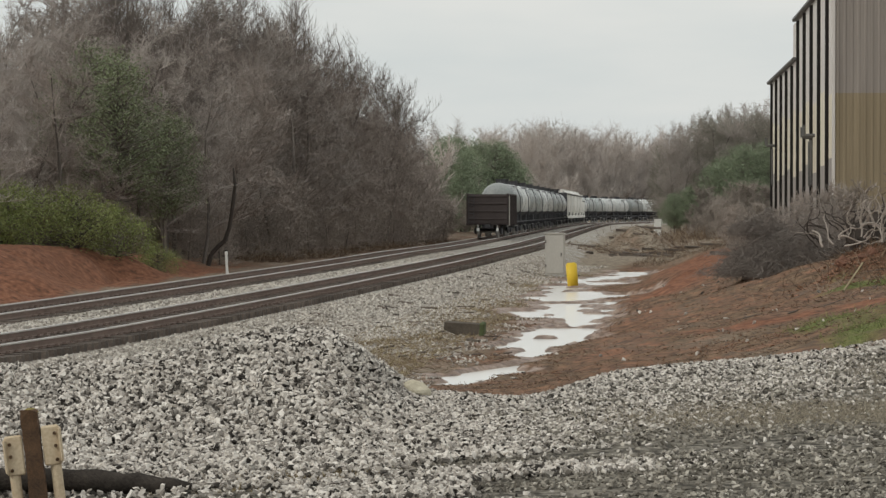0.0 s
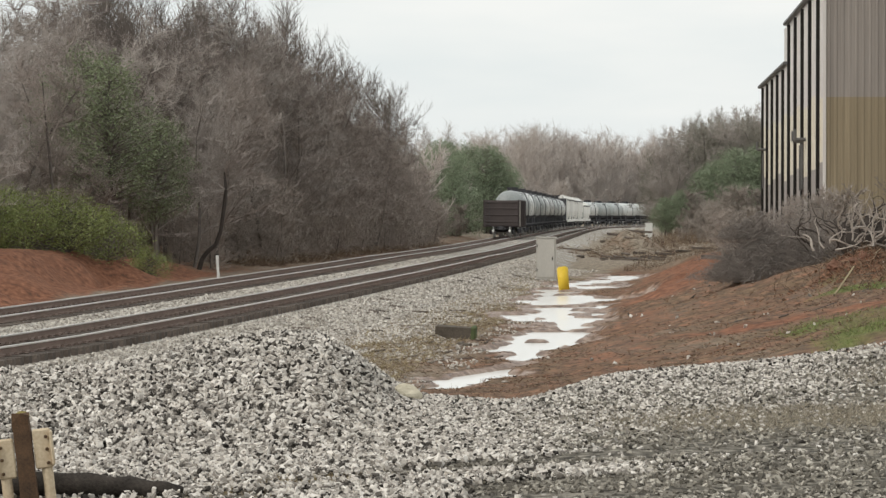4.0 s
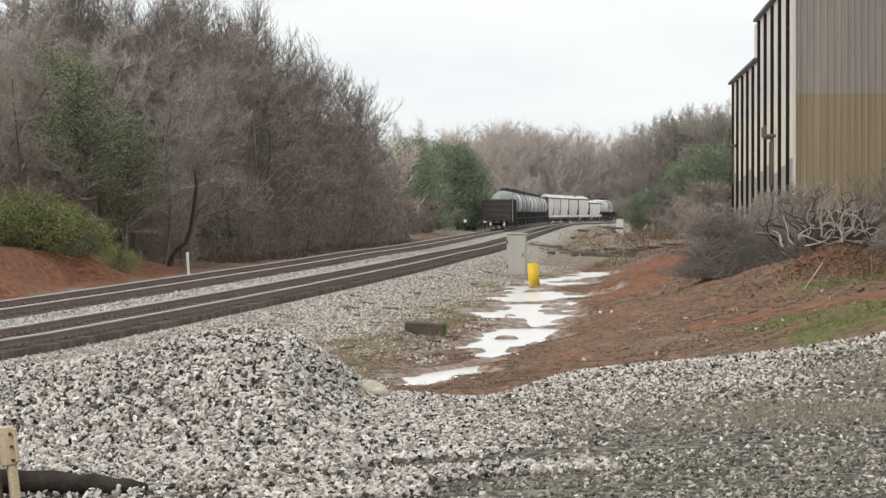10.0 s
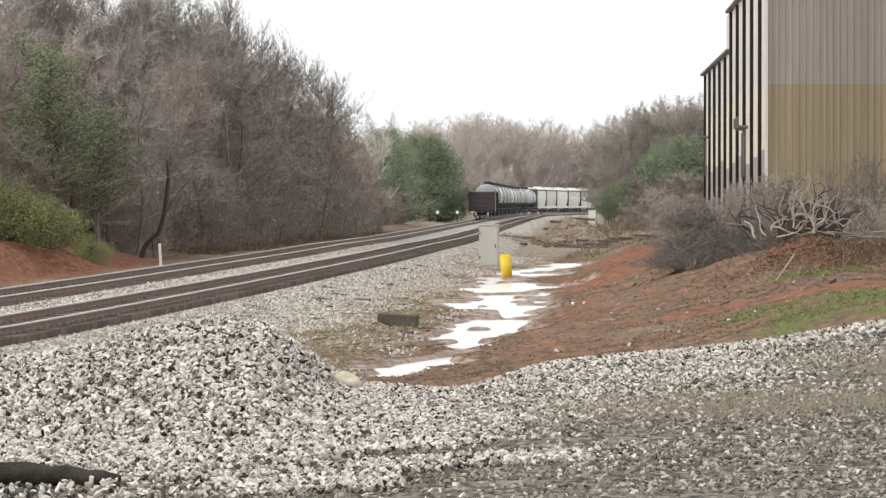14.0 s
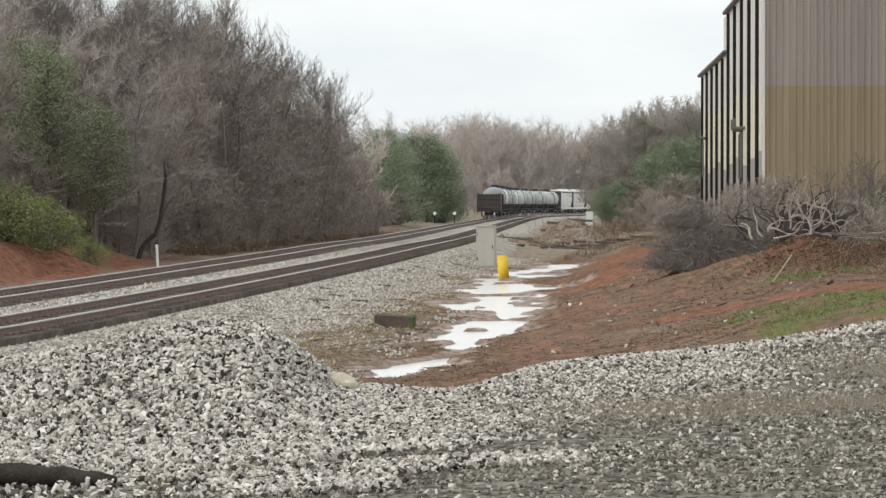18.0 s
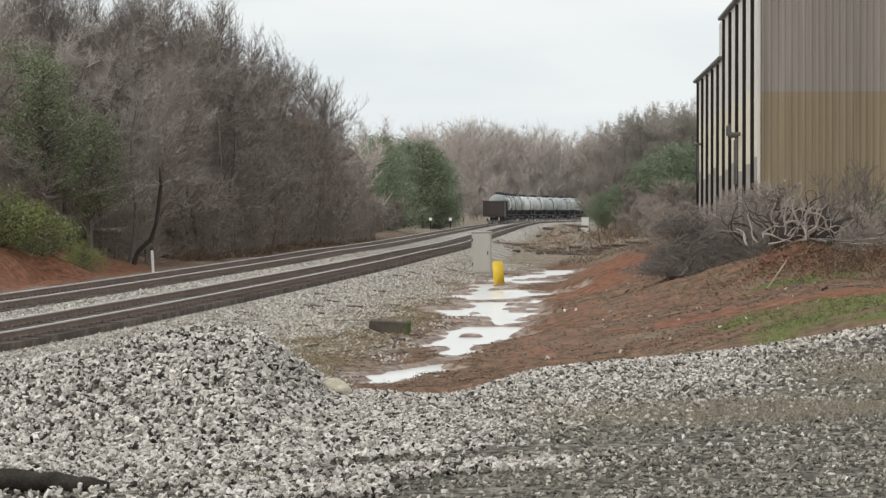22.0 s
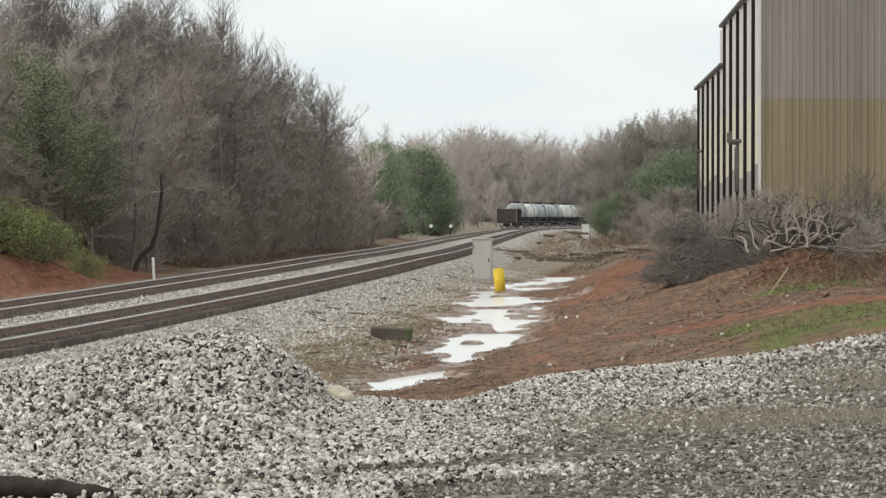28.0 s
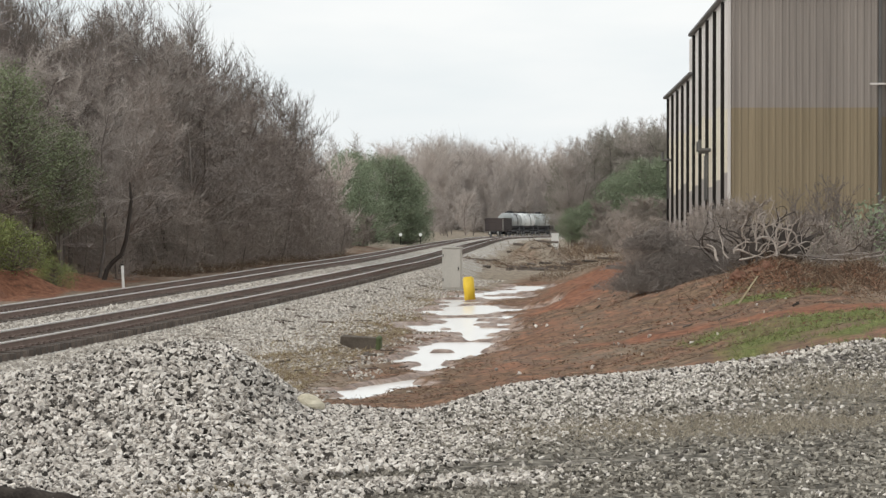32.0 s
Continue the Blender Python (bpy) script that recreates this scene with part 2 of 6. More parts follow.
M_DARK_TRIM = mat("dark_steel_trim", (0.022, 0.018, 0.016), (0.012, 0.01, 0.009), 0.6, 0.2, 2, 20, 0.05)
M_EAVE = mat("grey_eave_flashing", (0.16, 0.155, 0.15), (0.10, 0.098, 0.095), 0.5, 0.3, 1, 15, 0.03)
M_LICHEN = mat("olive_lichen", (0.36, 0.3, 0.1), (0.17, 0.13, 0.05), 0.95, 0, 20, 80, 0.4)
M_CREAM = mat("cream_enamelled_steel", (0.72, 0.6, 0.43), (0.45, 0.33, 0.21), 0.5, 0, 5, 40, 0.08, contrast=0.4)
M_RUST_POST = mat("rusty_steel_post", (0.17, 0.098, 0.055), (0.06, 0.04, 0.028), 0.85, 0.2, 8, 80, 0.3)
M_PIPE = mat("muddy_black_pipe", (0.075, 0.063, 0.054), (0.022, 0.019, 0.017), 0.95, 0, 6, 40, 0.6, spec=0.1)
M_MOSS = mat("moss", (0.12, 0.15, 0.07), (0.07, 0.085, 0.04), 0.95, 0, 6, 40, 0.4)
M_OLD_WOOD = mat("rotten_brown_timber", (0.15, 0.125, 0.1), (0.07, 0.058, 0.047), 0.95, 0, 3, 30, 0.4)
M_ROCK = mat("pale_yellow_rock", (0.66, 0.6, 0.47), (0.46, 0.40, 0.29), 0.9, 0, 4, 30, 0.4)


def water_mat():
    m = bpy.data.materials.new("standing_water")
    m.use_nodes = True
    n, l = m.node_tree.nodes, m.node_tree.links
    b = n["Principled BSDF"]
    # Near-white base colour stands in for part of the sky's reflection.
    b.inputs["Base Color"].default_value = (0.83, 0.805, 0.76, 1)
    b.inputs["Roughness"].default_value = 0.16
    b.inputs["IOR"].default_value = 1.33
    b.inputs["Specular IOR Level"].default_value = 0.9
    tex = n.new("ShaderNodeTexNoise")
    tex.inputs["Scale"].default_value = 5
    co = n.new("ShaderNodeTexCoord")
    l.new(co.outputs["Object"], tex.inputs["Vector"])
    bp = n.new("ShaderNodeBump")
    bp.inputs["Strength"].default_value, bp.inputs["Distance"].default_value = 0.1, 0.03
    l.new(tex.outputs[0], bp.inputs["Height"])
    l.new(bp.outputs[0], b.inputs["Normal"])
    return m


M_WATER = water_mat()


def ground_mat():
    """Clay, gravel, litter and grass, blended by where they lie on the plan."""
    m = bpy.data.materials.new("ground_cover")
    m.use_nodes = True
    n, l = m.node_tree.nodes, m.node_tree.links
    b = n["Principled BSDF"]
    co = n.new("ShaderNodeTexCoord")

    def noise_tex(scale, detail=6, squash=1.0):
        t = n.new("ShaderNodeTexNoise")
        t.inputs["Scale"].default_value, t.inputs["Detail"].default_value = scale, detail
        l.new(co.outputs["Object"], t.inputs["Vector"])
        return t.outputs[0]

    def ramp(src, *stops):
        r = n.new("ShaderNodeValToRGB")
        while len(r.color_ramp.elements) < len(stops):
            r.color_ramp.elements.new(0.5)
        for e, (p, c) in zip(r.color_ramp.elements, stops):
            e.position, e.color = p, (*c, 1)
        l.new(src, r.inputs[0])
        return r.outputs[0]

    coarse, mid, fine = noise_tex(0.5), noise_tex(4.0), noise_tex(22.0)
    clay = ramp(mid, (0.32, (0.1, 0.066, 0.048)), (0.5, (0.185, 0.11, 0.075)), (0.68, (0.3, 0.155, 0.098)))
    litter = ramp(mid, (0.3, (0.13, 0.105, 0.08)), (0.5, (0.27, 0.222, 0.17)), (0.72, (0.42, 0.36, 0.285)))
    grass = ramp(fine, (0.3, (0.08, 0.075, 0.032)), (0.5, (0.125, 0.145, 0.045)), (0.72, (0.2, 0.215, 0.08)))
    vor = n.new("ShaderNodeTexVoronoi")
    vor.inputs["Scale"].default_value = 17
    l.new(co.outputs["Object"], vor.inputs["Vector"])
    grav = ramp(vor.outputs["Color"], (0.15, (0.2, 0.182, 0.16)), (0.5, (0.4, 0.371, 0.333)), (0.85, (0.58, 0.541, 0.492)))
    # Near-black stops paint the shade between the lot's loose stones.
    lot = ramp(fine, (0.32, (0.038, 0.032, 0.027)), (0.5, (0.10, 0.088, 0.077)), (0.7, (0.23, 0.206, 0.183)))

    def layered(under, over, name, soft=0.12):
        a = n.new("ShaderNodeAttribute")
        a.attribute_name = name
        add = n.new("ShaderNodeMath")
        add.operation = "MULTIPLY_ADD"
        add.inputs[1].default_value = 0.7
        l.new(mid, add.inputs[0])
        l.new(a.outputs["Fac"], add.inputs[2])
        mr = n.new("ShaderNodeMapRange")
        mr.inputs["From Min"].default_value, mr.inputs["From Max"].default_value = 0.85 - soft, 0.85 + soft
        l.new(add.outputs[0], mr.inputs[0])
        mx = n.new("ShaderNodeMixRGB")
        l.new(mr.outputs[0], mx.inputs[0])
        l.new(under, mx.inputs[1])
        l.new(over, mx.inputs[2])
        return mx.outputs[0]

    drift = ramp(coarse, (0.42, (0, 0, 0)), (0.64, (1, 1, 1)))
    soiled = n.new("ShaderNodeMixRGB")
    soiled.inputs[2].default_value = (0.25, 0.205, 0.155, 1)
    soil_amount = n.new("ShaderNodeMath")
    soil_amount.operation = "MULTIPLY"
    soil_amount.inputs[1].default_value = 0.6
    l.new(drift, soil_amount.inputs[0])
    l.new(soil_amount.outputs[0], soiled.inputs[0])
    l.new(grav, soiled.inputs[1])
    grav = soiled.outputs[0]
    dull = n.new("ShaderNodeMixRGB")
    l.new(ramp(noise_tex(0.8), (0.42, (0, 0, 0)), (0.6, (0.85, 0.85, 0.85))), dull.inputs[0])
    l.new(clay, dull.inputs[1])
    l.new(ramp(mid, (0.3, (0.085, 0.057, 0.039)), (0.5, (0.158, 0.108, 0.07)), (0.7, (0.24, 0.168, 0.11))), dull.inputs[2])
    clay = dull.outputs[0]
    col = layered(litter, clay, "clay", 0.25)
    red = ramp(mid, (0.28, (0.108, 0.053, 0.035)), (0.48, (0.205, 0.092, 0.055)), (0.7, (0.3, 0.14, 0.084)))
    col = layered(col, red, "red", 0.3)
    col = layered(col, grass, "grass", 0.2)
    col = layered(col, grav, "gravel", 0.12)
    col = layered(col, lot, "lot", 0.25)
    packed = ramp(noise_tex(11.0, 12), (0.36, (0.052, 0.046, 0.038)), (0.5, (0.145, 0.13, 0.107)), (0.64, (0.27, 0.244, 0.204)))
    col = layered(col, packed, "packed", 0.3)
    mud = ramp(mid, (0.3, (0.12, 0.078, 0.057)), (0.5, (0.25, 0.17, 0.128)), (0.7, (0.42, 0.325, 0.265)))
    col = layered(col, mud, "mud", 0.2)
    speck = n.new("ShaderNodeMixRGB")
    speck.blend_type = "OVERLAY"
    speck.inputs[0].default_value = 0.3
    l.new(col, speck.inputs[1])
    l.new(ramp(noise_tex(9.0, 8), (0.36, (0.28, 0.28, 0.28)), (0.64, (0.72, 0.72, 0.72))), speck.inputs[2])
    l.new(speck.outputs[0], b.inputs["Base Color"])
    wet = n.new("ShaderNodeAttribute")
    wet.attribute_name = "mud"
    sheen = n.new("ShaderNodeMapRange")
    sheen.inputs["From Min"].default_value, sheen.inputs["From Max"].default_value = 0.3, 0.9
    sheen.inputs["To Min"].default_value, sheen.inputs["To Max"].default_value = 0.95, 0.42
    l.new(wet.outputs["Fac"], sheen.inputs[0])
    l.new(sheen.outputs[0], b.inputs["Roughness"])
    b.inputs["Specular IOR Level"].default_value = 0.15
    bp = n.new("ShaderNodeBump")
    bp.inputs["Strength"].default_value, bp.inputs["Distance"].default_value = 0.6, 0.05
    l.new(fine, bp.inputs["Height"])
    l.new(bp.outputs[0], b.inputs["Normal"])
    return m


M_GROUND = ground_mat()


# ---- mesh helpers ----
def smooth(a, b, v):
    t = np.clip((np.asarray(v, float) - a) / (b - a), 0, 1)
    return t * t * (3 - 2 * t)


def mesh_of(name, verts, faces, material, shade_smooth=False):
    me = bpy.data.meshes.new(name)
    me.from_pydata([tuple(v) for v in verts] if not isinstance(verts, np.ndarray) else verts.tolist(), [],
                   faces if not isinstance(faces, np.ndarray) else faces.tolist())
    me.materials.append(material)
    if shade_smooth:
        me.polygons.foreach_set("use_smooth", [True] * len(me.polygons))
    me.update()
    return me


def part(name, bm, material, parent=None, label="", soft=False):
    """Links a bmesh or a mesh as one object under its thing."""
    if isinstance(bm, bpy.types.Mesh):
        me = bm
    else:
        me = bpy.data.meshes.new(name)
        bm.to_mesh(me)
        bm.free()
        me.materials.append(material)
        if soft:
            me.polygons.foreach_set("use_smooth", [True] * len(me.polygons))
    ob = new(name, me)
    ob.parent = parent
    return tagged(ob, label=label)


def empty(name, m, label, category, group="", kind=""):
    ob = new(name)
    ob.empty_display_size = 0.2
    ob.matrix_basis = m
    return tagged(ob, label, category, group, kind)


def box(bm, x0, x1, y0, y1, z0, z1, bevel=0.0):
    r = bmesh.ops.create_cube(bm, size=1, matrix=Matrix.LocRotScale(
        ((x0 + x1) / 2, (y0 + y1) / 2, (z0 + z1) / 2), None, (x1 - x0, y1 - y0, z1 - z0)))
    if bevel:
        edges = list({e for v in r["verts"] for e in v.link_edges})
        bmesh.ops.bevel(bm, geom=edges, offset=bevel, segments=1, affect="EDGES", profile=0.5)
    return bm


def boxed(*a, bevel=0.0):
    return box(bmesh.new(), *a, bevel=bevel)


def rod(bm, a, b, r0, r1=None, sides=10):
    a, b = Vector(a), Vector(b)
    d = b - a
    m = Matrix.Translation((a + b) / 2) @ d.to_track_quat("Z", "Y").to_matrix().to_4x4()
    bmesh.ops.create_cone(bm, cap_ends=True, segments=sides, radius1=r0, radius2=r0 if r1 is None else r1, depth=d.length, matrix=m)
    return bm


def tubes(seg, sides=3):
    """Tapered prisms for rows of x0 y0 z0 r0 x1 y1 z1 r1, as arrays of corners and faces."""
    seg = np.asarray(seg, float)
    a, b = seg[:, 0:3], seg[:, 4:7]
    d = b - a
    d /= np.maximum(np.linalg.norm(d, axis=1, keepdims=True), 1e-6)
    ref = np.where(np.abs(d[:, 2:3]) > 0.9, np.array([[1.0, 0, 0]]), np.array([[0, 0, 1.0]]))
    u = np.cross(d, ref)
    u /= np.linalg.norm(u, axis=1, keepdims=True)
    w = np.cross(d, u)
    ang = np.arange(sides) * 2 * np.pi / sides
    ring = np.cos(ang)[None, :, None] * u[:, None] + np.sin(ang)[None, :, None] * w[:, None]
    va = a[:, None] + ring * seg[:, 3][:, None, None]
    vb = b[:, None] + ring * seg[:, 7][:, None, None]
    verts = np.concatenate([va, vb], 1).reshape(-1, 3)
    k = np.arange(sides)
    quad = np.stack([k, (k + 1) % sides, (k + 1) % sides + sides, k + sides], 1)
    faces = (np.arange(len(seg)) * 2 * sides)[:, None, None] + quad[None]
    return verts, faces.reshape(-1, 4)


def spikes(seg):
    """Three-sided twigs that run out to a point, for the same rows."""
    seg = np.array(seg, float)
    seg[:, 3] *= 1.5
    v, _ = tubes(seg, 3)
    v = v.reshape(-1, 6, 3)
    v = np.concatenate([v[:, :3], v[:, 3:].mean(1, keepdims=True)], 1)
    base = np.array([(0, 1, 3), (1, 2, 3), (2, 0, 3)])
    return v.reshape(-1, 3), ((np.arange(len(seg)) * 4)[:, None, None] + base[None]).reshape(-1, 3)


# ---- plan of the line: y runs away from the viewer, x to the right, rail tops of the near end at z 0 ----
PLAN_Y = np.arange(-400.0, 640.0, 1.0)


def slope_of(y):
    """The far track's drift to the right for each metre away: a gentle reverse bend, then the curve into the wood."""
    y = np.asarray(y, float)
    near = np.clip(0.1129 - 0.00064 * (y - 83), 0.046, 0.135)
    return near + 0.003 * smooth(190, 240, y) - 0.0033 * smooth(135, 145, y) * smooth(245, 235, y) + 0.0066 * smooth(395, 405, y) * smooth(455, 445, y) + np.where(y > 462, (y - 462) * 0.00168, 0.0)


def edge_slope(y):
    return 0.0745 - 0.0255 * smooth(190, 240, y) + np.where(y > 462, (y - 462) * 0.00168, 0.0)


PLAN_X = np.cumsum(slope_of(PLAN_Y))
PLAN_X += 0.92 - np.interp(275, PLAN_Y, PLAN_X)
EDGE_X = np.cumsum(edge_slope(PLAN_Y))
EDGE_X += -12.26 - np.interp(82.8, PLAN_Y, EDGE_X)
ARC = np.concatenate([[0], np.cumsum(np.hypot(np.diff(PLAN_X), np.diff(PLAN_Y)))])
GAP = 4.46


def edge_x(y):
    """The line along which the wood, the ditch and the banks run, 4.25 m left of the ditch's own zero."""
    return np.interp(y, PLAN_Y, EDGE_X)


def far_x(y):
    return np.interp(y, PLAN_Y, PLAN_X)


def rail_z(y):
    return np.interp(y, [60, 100, 140, 180, 219, 280, 350, 700], [0, 0.29, 0.52, 0.52, 0.5, 0.55, 0.6, 0.6])


def track_point(arc, side=0.0):
    """Place and heading at a distance along the far track, side metres to its right."""
    y = np.interp(arc, ARC, PLAN_Y)
    s = slope_of(y)
    k = np.hypot(1, s)
    return np.interp(arc, ARC, PLAN_X) + side / k, y - side * s / k, rail_z(y), np.arctan(s)


ARC0 = float(np.interp(0, PLAN_Y, ARC))

NOISE_G = np.random.RandomState(7)
NOISE_T = NOISE_G.rand(64, 64)


def vnoise(x, y, scale):
    """Smooth value noise on the plan, from 0 to 1."""
    x, y = np.asarray(x, float) / scale, np.asarray(y, float) / scale
    i, j = np.floor(x).astype(int), np.floor(y).astype(int)
    u, v = x - i, y - j
    u, v = u * u * (3 - 2 * u), v * v * (3 - 2 * v)
    g = lambda a, b: NOISE_T[a % 64, b % 64]
    return (g(i, j) * (1 - u) + g(i + 1, j) * u) * (1 - v) + (g(i, j + 1) * (1 - u) + g(i + 1, j + 1) * u) * v


def lot_edge(x):
    """Where the gravel lot ends and falls away to the ditch."""
    return 27.0 - 1.0 * np.exp(-((x - 0.1) / 0.55) ** 2) + 0.85 * np.maximum(x, 0) + 0.6 * (vnoise(x, x * 0 + 3, 1.3) - 0.5) + 14 * smooth(-5, -11, x)


WATER_Z = -0.45
# the wet run of the ditch: distance, its two edges
POOL_Y = [46.2, 48, 50, 52, 53.4, 54.6, 57, 59, 61, 64.5, 67.5, 70, 72.5, 77, 84, 89, 93, 99, 104, 110, 116, 120, 124, 129, 134, 141]
POOL_L = [-1.0, -1.2, -1.2, -0.85, -0.3, 0.0, 0.0, 0.0, -0.25, 0.2, 0.2, 0.7, 0.8, 0.5, 0.0, 0.3, 0.1, -0.1, 0.6, 0.9, 0.9, 1.2, 2.6, 4.0, 4.2, 5.2]
POOL_R = [-0.9, -0.6, -0.35, 0.1, 0.15, 0.5, 0.65, 0.9, 1.35, 2.1, 2.0, 2.1, 3.1, 3.0, 3.4, 3.3, 3.5, 4.5, 3.4, 3.6, 4.6, 4.9, 4.8, 6.0, 7.6, 6.4]


def pool_depth(x, y):
    """Above 0 inside a pool, up to 1 in mid-water; mud bars cut across it."""
    x, y = np.asarray(x, float), np.asarray(y, float)
    wx = x + 0.7 * (vnoise(x * 0.7, y * 0.5, 0.7) - 0.5) + 0.4 * (vnoise(x + 9, y * 0.8, 0.4) - 0.5)
    a, b = np.interp(y, POOL_Y, POOL_L), np.interp(y, POOL_Y, POOL_R)
    d = 1 - np.abs((wx - (a + b) / 2) / ((b - a) / 2 + 0.12)) ** 1.6
    d = np.maximum(d, -3.0)
    bars = 0.75 * smooth(0.62, 0.75, vnoise(x * 0.45 + 3, y * 0.4, 0.8)) + 0.75 * smooth(0.66, 0.79, vnoise(x * 0.5 + 30, y * 0.6, 0.6))
    for yb, wide, k in ((112, 2.6, 0.9), (105, 1.3, 0.8), (92.5, 1.0, 0.9), (71.3, 0.7, 1.0), (63, 0.4, 0.8), (54.5, 0.8, 1.2)):
        bars = bars + k * np.exp(-((y - yb - 3.5 * wide * (vnoise(x * 0.9 + yb, y * 0.05, 0.8) - 0.5)) / wide) ** 2) * (0.45 + 1.1 * vnoise(x + yb, x * 0 + 2, 0.7))
    shut = smooth(45.5, 47.5, y) * smooth(142, 138, y)
    return (d + 3) * shut - 3 - 1.1 * np.minimum(bars, 1) * smooth(52, 55, y)


def ground_z(x, y):
    x, y = np.asarray(x, float), np.asarray(y, float)
    zr = rail_z(y)
    s = x - far_x(np.clip(y, -390, 635)) - GAP
    sd = x - edge_x(np.clip(y, -390, 635)) - 4.25
    rough = (vnoise(x, y, 2.3) - 0.5) * 0.16 + (vnoise(x + 5, y, 0.7) - 0.5) * 0.07
    # right of the line: shoulder, ditch, clay bank
    bed = zr - 0.21
    right = np.interp(s, [1.75, 3.2, 5.6, 7.2], [-0.11, -0.22, -0.36, -0.42])
    ditch = WATER_Z + 0.07 + 0.6 * rough
    berm = 1.0 + 0.35 * smooth(62, 70, y) * smooth(90, 74, y) - 0.7 * smooth(110, 190, y)
    bank = (berm - ditch) * smooth(10.4, np.interp(y, [60, 100], [18.8, 15.0]), sd + 0.9 * (vnoise(x, y, 3) - 0.5)) + rough * 0.8 * smooth(10, 12, sd)
    w = smooth(3.0, 7.0, sd) * smooth(1.9, 4.2, s)
    z = (bed + right + rough * smooth(1.8, 3, s)) * (1 - w) + (ditch + bank) * w
    # left of the line
    sl = -GAP - s
    so = edge_x(np.clip(y, -390, 635)) - x
    cut = smooth(135, 105, y) * smooth(40, 60, y)
    left = zr - 0.21 - 0.3 * smooth(1.75, 3.2, sl) + (0.35 + 1.05 * cut) * smooth(3.6, 7.0, so + 2.0 * (vnoise(x, y, 2.6) - 0.5) * cut) * smooth(1.8, 3.0, sl) \
        + 1.2 * smooth(8, 30, so) + rough * smooth(2, 4, sl)
    z = np.where(sl > 1.2, left, z)
    between = (s < 1.75) & (sl < 1.75)
    z = np.where(between, zr - 0.20 - 0.05 * smooth(1.4, 2.0, np.minimum(-s, s + GAP)) - 0.12 * smooth(0.85, 1.2, s), z)
    z = np.where((sl >= 1.2) & (sl < 1.75), zr - 0.20, z)
    # a gully in the clay cutting
    z = z - 0.5 * cut * np.exp(-((x + 15.3 + (y - 108) * 0.16) / 0.45) ** 2) * smooth(3.2, 5.0, so) * smooth(9.5, 7.5, so) * smooth(1.8, 3.0, sl)
    # spoil heap near the curve
    z = z + 1.6 * np.exp(-(((x - 9.6) / 2.1) ** 2 + ((y - 211) / 7.5) ** 2) ** 1.4) * (0.7 + 0.6 * vnoise(x, y, 1.5))
    z = z + 0.62 * np.exp(-((x - 8.5) / 1.0) ** 2 - ((y - 66.4) / 1.5) ** 2) + 0.45 * np.exp(-((x - 10.6) / 0.8) ** 2 - ((y - 66.4) / 1.4) ** 2)
    # pools
    pd = pool_depth(x, y)
    inside = smooth(-0.9, 0.1, pd) * smooth(14, 12.5, sd) * smooth(4.5, 6.0, sd)
    mud = WATER_Z + 0.07 - 0.15 * smooth(-0.15, 0.15, pd)
    z = z * (1 - inside) + np.minimum(z, mud) * inside
    clods = smooth(10.5, 12.5, sd) * smooth(150, 120, y) + smooth(3.4, 4.5, so) * cut
    z = z + clods * (0.10 * (vnoise(x * 1.3 + 3, y * 1.3, 0.55) - 0.5) + 0.05 * (vnoise(x + 7, y, 0.31) - 0.5))
    # gravel lot with its heap of ballast
    lot = 0.52 + 0.045 * (np.clip(y, 12, 32) - 21) + 0.03 * np.clip(x, -8, 12) + 0.05 * (vnoise(x, y, 1.7) - 0.5)
    lot = lot + 0.4 * smooth(20, 8, y)
    heap = 0.62 * smooth(-0.75, -1.75, x + 0.25 * (vnoise(y, x, 0.9) - 0.5)) * smooth(22.5, 26.3, y) * smooth(31, 27.0, y) * (1 - 0.5 * smooth(-1.9, -4.2, x))
    lot = lot + heap
    e = lot_edge(x)
    k = smooth(e + 5.0, e, y)
    z = lot * k + z * (1 - k)
    far = smooth(700, 1500, np.hypot(x, y))
    return z * (1 - far) + 0.0 * far


def rut_line(x):
    """A washed-out rut that crosses the clay bank."""
    return 55.8 - 0.95 * np.maximum(x - 4, 0) + 0.62 * np.maximum(x - 6.8, 0) ** 1.5 + 1.2 * (vnoise(x, 0.0 * x, 0.9) - 0.5)


